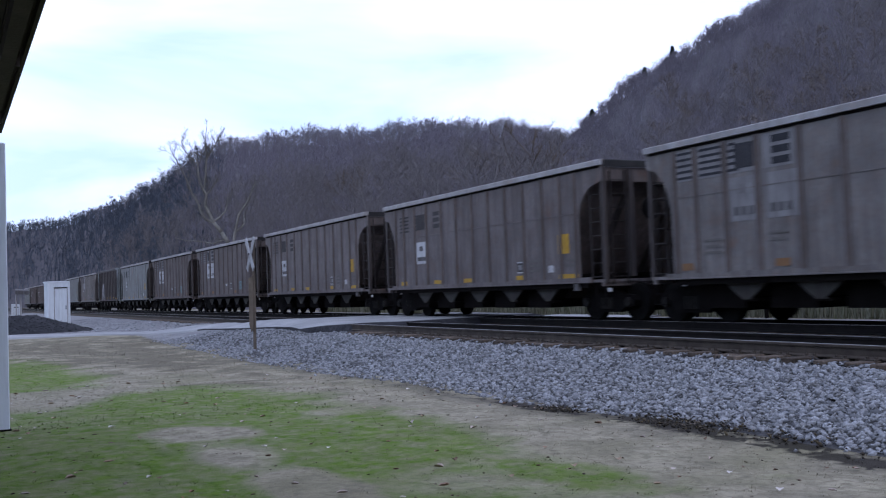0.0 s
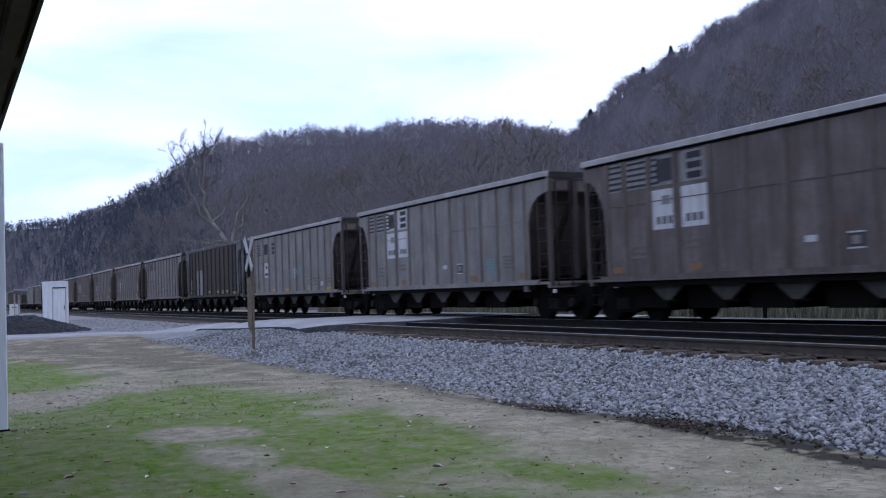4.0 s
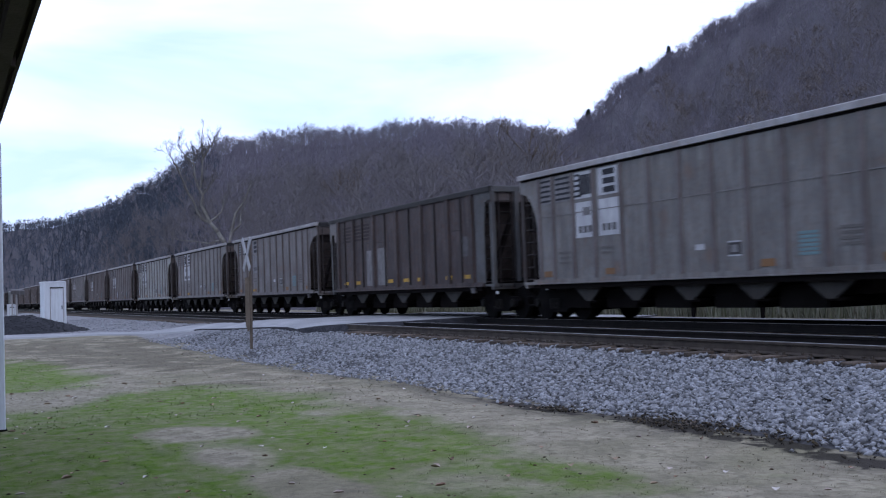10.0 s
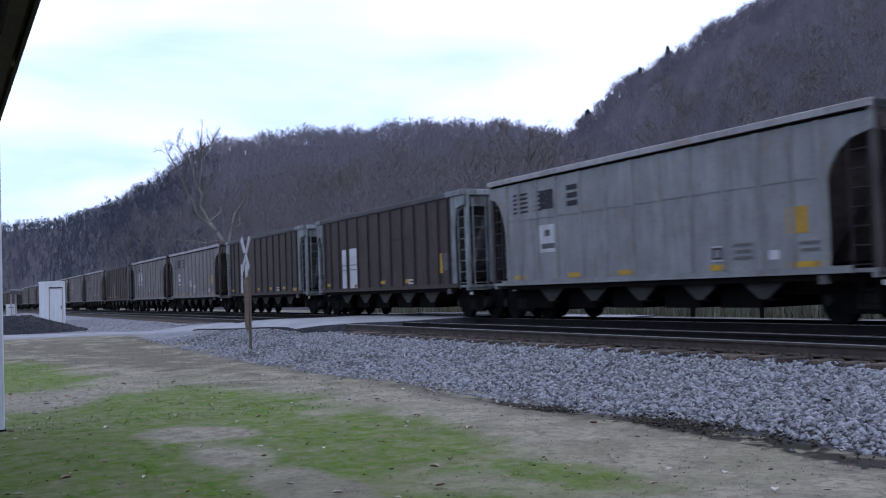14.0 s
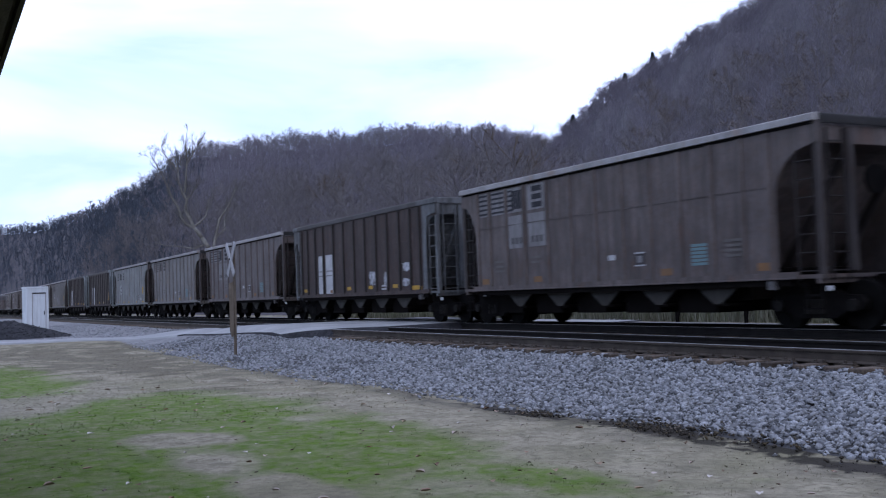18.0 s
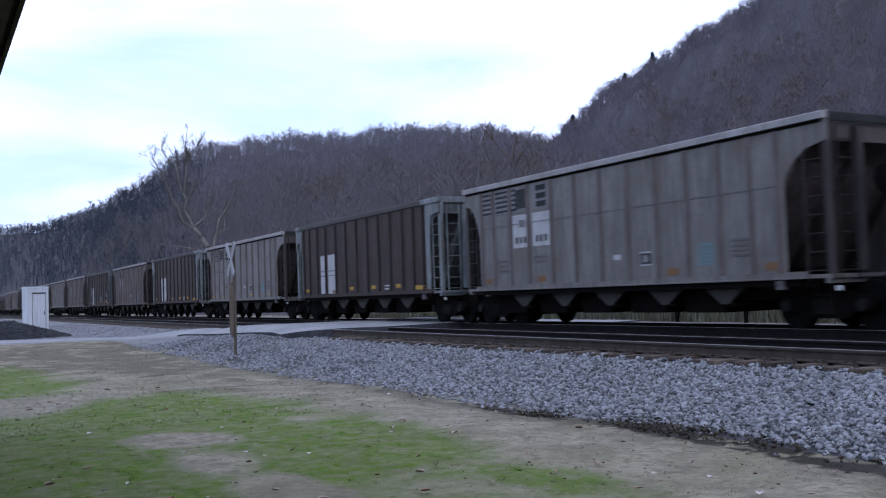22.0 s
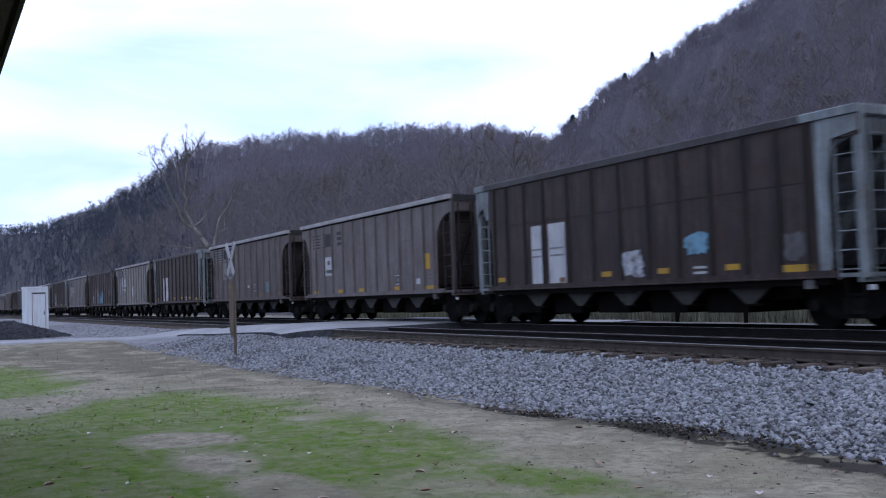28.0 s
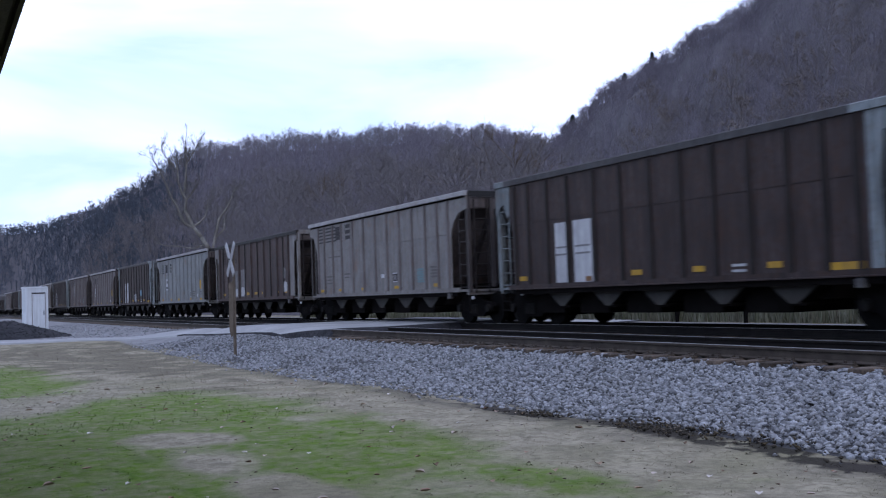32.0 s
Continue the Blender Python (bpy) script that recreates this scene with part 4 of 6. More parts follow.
def hill_mesh(name, a0, a1, na, A, E, R, far_factor, label):
    az = np.linspace(a0, a1, na)
    V, nr = [], 46
    for k in np.linspace(0, 1, nr):
        rr = np.interp(az, A, R)
        r0 = np.minimum(48 / np.maximum(0.02, np.sin(np.radians(np.maximum(-az, 1.2)))), 0.6 * rr)
        rho = r0 + (rr * far_factor - r0) * k
        V.append(np.stack([rho * np.cos(np.radians(az)), rho * np.sin(np.radians(az)), hill(az, rho, A, E, R)], 1))
    V = np.concatenate(V)
    idx = np.arange(nr * na).reshape(nr, na)
    a, b, c, d = idx[:-1, :-1].ravel(), idx[1:, :-1].ravel(), idx[1:, 1:].ravel(), idx[:-1, 1:].ravel()
    me = big_mesh(name, V, np.concatenate([np.stack([a, b, c], 1), np.stack([a, c, d], 1)]), [M_HILL])
    return structure(name, me, label, "hill")


hill_mesh("hillside_1", -75, 20, 420, AZ1, EL1, RG1, 1.4, "long wooded ridge covered in brown leaf litter")
hill_mesh("hillside_2", -90, -30, 260, AZ2, EL2, RG2, 1.3, "steep wooded hill covered in brown leaf litter")


def prism_np(a, b, ra, rb, n=3):
    """A thin tapered stick."""
    d = b - a
    d = d / (np.linalg.norm(d) + 1e-9)
    u = np.cross(d, [0.3, 0.5, 0.81])
    u /= np.linalg.norm(u) + 1e-9
    w = np.cross(d, u)
    V = []
    for q, r in ((a, ra), (b, rb)):
        for i in range(n):
            g = 2 * np.pi * i / n
            V.append(q + (u * np.cos(g) + w * np.sin(g)) * r)
    F = []
    for i in range(n):
        j = (i + 1) % n
        F += [(i, j, j + n), (i, j + n, i + n)]
    return V, F


def bare_tree(seed, limbs, subs, twigs, thin=1.0, leaf=0):
    """A bare tree one unit high: bent trunk, rising limbs, branchlets and fine twigs."""
    rs = np.random.RandomState(seed)
    V, F = [], []

    def stick(a, b, ra, rb, n=3):
        v, f = prism_np(np.array(a), np.array(b), ra, rb, n)
        k = len(V)
        V.extend(v)
        F.extend([tuple(i + k for i in t) for t in f])

    def twig(a, d, l, w):
        s = np.cross(d, rs.randn(3))
        s = s / (np.linalg.norm(s) + 1e-9) * w
        k = len(V)
        V.extend([a - s, a + s, a + d * l])
        F.append((k, k + 1, k + 2))

    p = np.zeros(3)
    pts = [p]
    lean = rs.uniform(-0.06, 0.06, 2)
    for k in range(4):
        p = p + np.array([lean[0] + rs.uniform(-0.025, 0.025), lean[1] + rs.uniform(-0.025, 0.025), 0.22])
        pts.append(p)
    for k in range(4):
        stick(pts[k], pts[k + 1], 0.0135 * thin * (1 - k * 0.2), 0.0135 * thin * (1 - (k + 1) * 0.2))
    for i in range(limbs):
        h = rs.uniform(0.3, 0.86)
        k = min(3, int(h / 0.22))
        a = pts[k] + (pts[k + 1] - pts[k]) * ((h - k * 0.22) / 0.22)
        g = rs.uniform(0, 2 * np.pi)
        up = rs.uniform(0.55, 1.4)
        d = np.array([np.cos(g), np.sin(g), up])
        d /= np.linalg.norm(d)
        l = (1.04 - h) * rs.uniform(0.4, 0.68)
        b = a + d * l
        if limbs > 9:
            stick(a, b, 0.0062 * thin, 0.0022 * thin)
        else:
            twig(a, d, l, 0.0048 * thin)
        for j in range(subs):
            q = a + d * l * rs.uniform(0.3, 1.0)
            d2 = d + rs.randn(3) * 0.55
            d2[2] += 0.25
            d2 /= np.linalg.norm(d2)
            l2 = l * rs.uniform(0.3, 0.55)
            twig(q, d2, l2, 0.0028 * thin)
            for m in range(twigs):
                q2 = q + d2 * l2 * rs.uniform(0.25, 1.0)
                d3 = d2 + rs.randn(3) * 0.6
                d3[2] += 0.2
                d3 /= np.linalg.norm(d3)
                twig(q2, d3, rs.uniform(0.05, 0.11), 0.0019 * thin)
                for _ in range(leaf):
                    twig(q2 + rs.randn(3) * 0.02, rs.randn(3) * 0.7, 0.018, 0.009)
    return np.array(V), np.array(F)


def forest(name, P, H, protos, mat, label, seed):
    rs = np.random.RandomState(seed)
    which = rs.randint(0, len(protos), len(P))
    VV, FF, k = [], [], 0
    for i, (pv, pf) in enumerate(protos):
        sel = np.where(which == i)[0]
        if not len(sel):
            continue
        a = rs.uniform(0, 2 * np.pi, len(sel))
        c, s = np.cos(a)[:, None], np.sin(a)[:, None]
        wide = rs.uniform(0.8, 1.15, len(sel))[:, None]
        h = H[sel][:, None]
        x = (pv[None, :, 0] * c - pv[None, :, 1] * s) * h * wide + P[sel, 0:1]
        y = (pv[None, :, 0] * s + pv[None, :, 1] * c) * h * wide + P[sel, 1:2]
        z = pv[None, :, 2] * h + P[sel, 2:3] - 0.3
        VV.append(np.stack([x, y, z], -1).reshape(-1, 3))
        FF.append((pf[None] + (np.arange(len(sel)) * len(pv))[:, None, None] + k).reshape(-1, 3))
        k += len(sel) * len(pv)
    ob = new(name, big_mesh(name, np.concatenate(VV), np.concatenate(FF), [mat]))
    return tagged(ob, label, "woods", kind="stuff")


def wood_places(rs, n, a0, a1, A, E, R, lo, hi, bias=1.0):
    az = rs.uniform(a0, a1, n)
    rr = np.interp(az, A, R)
    r0 = np.minimum(52 / np.maximum(0.02, np.sin(np.radians(np.maximum(-az, 1.2)))), 0.6 * rr)
    q = lo + (hi - lo) * rs.rand(n) ** bias
    rho = r0 + (rr - r0) * q
    return np.stack([rho * np.cos(np.radians(az)), rho * np.sin(np.radians(az)), hill(az, rho, A, E, R)], 1), az, rho


rs = np.random.RandomState(77)
NEAR_TREES = [bare_tree(100 + i, 11, 4, 4, 0.62) for i in range(8)]
FAR_END_TREES = [bare_tree(240 + i, 9, 3, 4, 2.2) for i in range(6)]
FAR_TREES = [bare_tree(200 + i, 9, 3, 4, 1.3) for i in range(9)]
TALL_TREES = [bare_tree(400 + i, 13, 4, 5, 0.62) for i in range(5)]
CREST_TREES = [bare_tree(500 + i, 9, 3, 5, 2.1) for i in range(6)]
LEAFY = [bare_tree(300 + i, 11, 3, 4, 0.9, 3) for i in range(3)]
P1, az, rho = wood_places(rs, 4300, -37, -1.5, AZ1, EL1, RG1, 0.05, 0.97, 0.75)
q1 = rho / np.interp(az, AZ1, RG1)
P3, az, rho = wood_places(rs, 2300, -37, -1.5, AZ1, EL1, RG1, 0.93, 1.12)
H1 = np.concatenate([rs.uniform(7.5, 13.0, len(P1)) * (1.1 - 0.1 * q1), rs.uniform(9.0, 14.5, len(P3))])
P5, az, rho = wood_places(rs, 60, -37, -8, AZ1, EL1, RG1, 0.96, 1.01)
P4, az, rho = wood_places(rs, 500, -37, -1.5, AZ1, EL1, RG1, 0.94, 1.0)
P1 = np.concatenate([P1, P3, P4, P5])
H1 = np.concatenate([H1, rs.uniform(4, 8, len(P4)), rs.uniform(14, 17, len(P5))])
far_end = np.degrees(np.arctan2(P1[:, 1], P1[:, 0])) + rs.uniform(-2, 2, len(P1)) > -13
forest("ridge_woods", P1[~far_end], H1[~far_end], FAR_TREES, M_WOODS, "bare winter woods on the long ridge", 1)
forest("far_ridge_woods", P1[far_end], H1[far_end], FAR_END_TREES, M_WOODS_HAZE, "bare woods at the ridge's far end, haze blue put into their colour", 8)
P1, az, rho = wood_places(rs, 1000, -37, -7, AZ1, EL1, RG1, 0.8, 1.08)
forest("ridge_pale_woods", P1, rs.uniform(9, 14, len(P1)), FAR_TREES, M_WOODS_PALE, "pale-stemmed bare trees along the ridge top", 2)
P1, az, rho = wood_places(rs, 2300, -60, -32.8, AZ2, EL2, RG2, 0.0, 1.02, 0.72)
P3, az, rho = wood_places(rs, 1700, -56, -33, AZ2, EL2, RG2, 0.86, 1.03)
forest("hill_crest_woods", P3, rs.uniform(4.2, 8.2, len(P3)), CREST_TREES, M_WOODS, "bare trees along the top of the steep hill", 10)
forest("hill_woods", P1, rs.uniform(5.5, 9, len(P1)), NEAR_TREES, M_WOODS, "bare winter woods on the steep hill", 3)
P1, az, rho = wood_places(rs, 520, -34, -8, AZ1, EL1, RG1, 0.0, 0.35, 0.8)
forest("valley_woods", P1, rs.uniform(12, 18, len(P1)), TALL_TREES, M_WOODS_BROWN, "taller bare trees at the foot of the ridge", 4)
P1, az, rho = wood_places(rs, 260, -60, -34, AZ2, EL2, RG2, 0.0, 0.45, 0.9)
forest("slope_woods", P1, rs.uniform(7, 10.5, len(P1)), TALL_TREES, M_WOODS_BROWN, "brown bare trees low on the steep hill", 7)
P1, az, rho = wood_places(rs, 150, -60, -33, AZ2, EL2, RG2, 0.6, 1.05)
forest("slope_pale_woods", P1, rs.uniform(5.5, 9, len(P1)), NEAR_TREES, M_WOODS_PALE, "pale-stemmed bare trees on the steep hill", 9)
P1, az, rho = wood_places(rs, 46, -58, -38, AZ2, EL2, RG2, 0.1, 0.42)
forest("oak_woods", P1, rs.uniform(8, 12, len(P1)), LEAFY, M_OAK_LEAF, "oaks holding withered russet leaves", 5)


def pine(x, y, z, h, seed):
    rs2 = np.random.RandomState(seed)
    t = tagged(new("pine_tree"), "dark pine standing above the bare ridge", "tree", group="pines on the ridge")
    t.location = (x, y, z)
    part("trunk", Build().tube((0, 0, 0), (0, 0, h * 0.95), 0.2, 0.05, 6).mesh("trunk", M_SOOT), t)
    V, F = [], []
    for i in range(260):
        q = rs2.rand() ** 0.8
        zz = h * (0.28 + 0.74 * q)
        r = h * 0.2 * (1.03 - q) * rs2.uniform(0.25, 1.15)
        a = rs2.uniform(0, 6.3)
        c = np.array([r * math.cos(a), r * math.sin(a), zz])
        s = rs2.uniform(0.35, 0.8)
        k = len(V)
        d = np.array([math.cos(a), math.sin(a), -0.25])
        n = np.array([-math.sin(a), math.cos(a), rs2.uniform(-0.5, 0.5)])
        V += [c - n * s * 0.6, c + n * s * 0.6, c + d * s * 1.3, c + np.array([0, 0, s * 0.7])]
        F += [(k, k + 1, k + 2), (k, k + 1, k + 3), (k + 1, k + 2, k + 3), (k + 2, k, k + 3)]
    part("crown", big_mesh("crown", V, F, [M_PINE]), t)


for i, (a, q, h) in enumerate(((-38.75, 0.985, 8), (-40.35, 0.985, 9), (-35.25, 0.98, 7), (-35.7, 0.98, 7.8), (-36.9, 0.98, 6), (-40.0, 0.97, 6.8))):
    r = np.interp(a, AZ2, RG2) * q
    pine(r * math.cos(radians(a)), r * math.sin(radians(a)), float(hill(np.array(a), np.array(r), AZ2, EL2, RG2)) - 0.5, h, 50 + i)


# ---- the big pale sycamore beyond the tracks ----
def sycamore():
    base = Vector((118.0, -31.2, -1.0))
    side = Vector((-0.242, -0.970, 0))      # across the view from the lawn
    deep = Vector((0.970, -0.242, 0))
    t = tagged(new("sycamore_tree"), "large bare sycamore with pale forked limbs", "tree")
    t.location = base
    rs2 = random.Random(8)
    V, F, S = [], [], []

    def limb(points, r0, r1, twiggy):
        n = len(points) - 1
        for i in range(n):
            a, b = points[i], points[i + 1]
            ra, rb = r0 + (r1 - r0) * i / n, r0 + (r1 - r0) * (i + 1) / n
            v, f = prism_np(np.array(a), np.array(b), ra, rb, 6)
            k = len(V)
            V.extend(v)
            F.extend([tuple(j + k for j in q) for q in f])
            S.extend([0] * len(f))
        for _ in range(twiggy):
            i = rs2.randrange(n)
            p = points[i].lerp(points[i + 1], rs2.random())
            d = (points[i + 1] - points[i]).normalized() * 0.8 + Vector((rs2.gauss(0, 0.55), rs2.gauss(0, 0.55), rs2.gauss(0.35, 0.35)))
            grow(p, d.normalized(), rs2.uniform(0.5, 1.25), 0.030, 3)

    def grow(p, d, l, r, depth):
        q = p + d * l
        mid = p.lerp(q, 0.5) + Vector((rs2.gauss(0, 0.1), rs2.gauss(0, 0.1), rs2.gauss(0, 0.08))) * l
        for a, b, ra, rb in ((p, mid, r, r * 0.8), (mid, q, r * 0.8, r * 0.55)):
            v, f = prism_np(np.array(a), np.array(b), ra, rb, 3)
            k = len(V)
            V.extend(v)
            F.extend([tuple(j + k for j in t3) for t3 in f])
            S.extend([1] * len(f))
        if depth:
            for s in range(3):
                d2 = (d + Vector((rs2.gauss(0, 0.5), rs2.gauss(0, 0.5), rs2.gauss(0.22, 0.35)))).normalized()
                grow(p.lerp(q, rs2.uniform(0.4, 1.0)), d2, l * rs2.uniform(0.5, 0.75), r * 0.6, depth - 1)

    def at(s, z, d=0.0):
        if z > 9:
            s, z = -1.3 + (s + 1.3) * 0.86, 9 + (z - 9) * 0.91
        # the whole tree leans a little to one side of its root
        return side * (s - 0.1 * min(max(z, 0), 8)) + deep * d + Vector((0, 0, z + 0.33 * min(max(z, 0), 6.2)))

    trunk = Build()
    spine = [at(0.62, -0.2), at(0.55, 2.4), at(0.45, 4.6), at(0.3, 6.2), at(-0.45, 7.7), at(-1.3, 8.9)]
    for i in range(5):
        trunk.tube(spine[i], spine[i + 1], 0.42 - i * 0.045, 0.375 - i * 0.045, 10)
    part("trunk", trunk.mesh("trunk", M_SYCAMORE, True), t)
    # the spreading pale limb, and the limbs that carry the crown
    limb([at(-1.3, 8.9), at(-2.4, 9.4, 0.4), at(-2.9, 10.2, 0.7), at(-3.5, 11.8, 0.9), at(-4.2, 12.9, 0.8), at(-4.8, 14.5, 0.5), at(-5.6, 16.3, 0.2), at(-6.4, 17.6), at(-7.0, 18.8, -0.2)], 0.2, 0.03, 30)
    limb([at(-1.3, 8.9), at(-2.05, 10.4, -0.3), at(-2.4, 11.1, -0.4), at(-2.2, 12.5, -0.5), at(-2.7, 13.4, -0.4), at(-3.2, 14.8, -0.2), at(-3.3, 16.6), at(-3.7, 18.0, 0.3), at(-4.2, 19.2, 0.4)], 0.23, 0.03, 30)
    limb([at(-2.2, 12.5, -0.5), at(-1.5, 13.2, -0.9), at(-1.0, 14.0, -1.2), at(-0.6, 14.6, -1.4)], 0.10, 0.03, 10)
    limb([at(-1.2, 9.1), at(-0.5, 9.6, 0.4), at(0.25, 10.3, 0.8), at(0.6, 11.4, 1.0), at(0.75, 12.7, 1.0)], 0.14, 0.035, 12)
    limb([at(-2.45, 13.4, -0.4), at(-2.2, 15.5, -0.6), at(-2.05, 17.9, -0.5), at(-2.2, 19.7, -0.2), at(-1.9, 21.8)], 0.14, 0.025, 26)
    limb([at(-2.1, 17.1, -0.5), at(-1.3, 18.4, -0.9), at(-0.75, 19.1, -1.1), at(-0.3, 20.2, -1.0)], 0.09, 0.022, 14)
    limb([at(-3.3, 16.6), at(-4.4, 17.8, 0.8), at(-5.3, 19.0, 1.2), at(-5.5, 20.0, 1.2)], 0.08, 0.022, 14)
    # the second stem leaning the other way
    limb([at(0.42, 5.6), at(1.4, 8.6, -0.4), at(2.15, 9.9, -0.6), at(3.3, 11.4, -0.8), at(4.1, 13.1, -0.8), at(4.55, 14.2, -0.7)], 0.18, 0.04, 16)
    limb([at(0.9, 7.4, -0.2), at(2.3, 8.7, 0.5), at(2.9, 9.9, 0.8), at(3.4, 11.0, 0.9), at(3.9, 11.9, 0.9)], 0.13, 0.035, 10)
    limb([at(0.0, 6.9), at(-1.5, 6.4, 0.6), at(-3.1, 6.7, 0.8), at(-4.9, 6.9, 0.8), at(-6.0, 7.2, 0.7)], 0.10, 0.03, 10)
    part("crown", big_mesh("crown", np.array([tuple(v) for v in V]), np.array(F), [M_SYCAMORE, M_TWIG], S), t)


sycamore()


# ---- brush beyond the far lane ----
def reed_place(rs, n):
    x = rs.uniform(-6, 70, n)
    y = -24.9 - 3.2 * rs.rand(n) ** 1.5
    return np.stack([x, y, ground_z(x, y) - 0.02], 1)


reeds = blades("dry_reeds", 16000, reed_place, (0.35, 1.35), 0.055, M_BRUSH, "tall dry reeds and weeds beyond the far lane", 41, lean=0.18)
tagged(reeds, category="reeds")
rs = np.random.RandomState(5)
P2 = np.stack([rs.uniform(2, 110, 60), rs.uniform(-46, -28, 60), np.zeros(60)], 1)
P2[:, 2] = ground_z(P2[:, 0], P2[:, 1])
forest("bank_saplings", P2, rs.uniform(3.0, 5.5, 60), NEAR_TREES, M_WOODS, "thin bare saplings on the river bank", 6)


def lone_tree(x, y, h, seed, mat, label, detail):
    """A single bare tree with its trunk and its crown of limbs and twigs."""
    t = tagged(new("bare_tree"), label, "tree", group="bare trees beyond the tracks")
    t.location = (x, y, float(ground_z(x, y)))
    part("trunk", Build().tube((0, 0, -0.2), (0.02 * h, 0.01 * h, h * 0.5), 0.018 * h, 0.011 * h, 8).mesh("trunk", mat), t)
    pv, pf = bare_tree(seed, detail, 5, 6, 0.9)
    part("crown", big_mesh("crown", pv * h, pf, [mat]), t)


for i, (x, y, h) in enumerate(((30.2, -25.0, 3.6), (28.4, -24.75, 4.2), (24.95, -24.75, 4.0), (22.4, -26.2, 3.4), (37.5, -25.8, 3.8))):
    lone_tree(x, y, h, 610 + i, M_SOOT if i in (1, 2) else M_POSTWOOD, "young bare tree on the verge of the far lane", 12)
for i, (a, d, h) in enumerate(((-31.1, 165, 30.5), (-29.0, 210, 33), (-22.4, 230, 33), (-24.6, 260, 35))):
    lone_tree(d * math.cos(radians(a)), d * math.sin(radians(a)), h * 1.03, 630 + i, M_POSTWOOD, "tall thin bare tree standing before the ridge", 16)

# a stick on the ballast
stick_b = Build()
for k in range(5):
    stick_b.tube((k * 0.13, 0.02 * math.sin(k * 2.1), 0.012 * math.cos(k)), ((k + 1) * 0.13, 0.02 * math.sin((k + 1) * 2.1), 0.012 * math.cos(k + 1)), 0.014 - 0.0015 * k, 0.0125 - 0.0015 * k, 6)
stick = tagged(new("stick", stick_b.mesh("stick", M_SOOT)), "dark broken stick lying on the ballast", "stick")
stick.matrix_basis = pose(7.7, -8.55, float(ground_z(7.9, -8.4)) + 0.06, 0, 0, -36)

# ---- the coal train ----
HALF = 6.58          # half the length of a body
PITCH = 14.8         # one car with its couplers
SIDE = 1.6           # half width
TOP, SILL = 3.94, 1.06
RIBS = [-5.40, -4.70, -3.86, -2.90, -1.93, -0.95, 0.05, 1.08, 2.10, 3.18, 4.08, 4.97, 5.62]

LEAD = [(5.76, SILL), (5.78, 2.45), (5.88, 2.85), (6.04, 3.15), (6.24, 3.36), (HALF, 3.46)]        # opening at the leading end
TRAIL = [(-5.52, SILL), (-5.53, 2.62), (-5.61, 2.88), (-5.80, 3.12), (-6.10, 3.32), (-HALF, 3.42)]     # wider one at the trailing end
SQUARE = [(-5.64, SILL), (-5.64, 3.4), (-HALF, 3.4)]                                               # sheet that stops at an upright


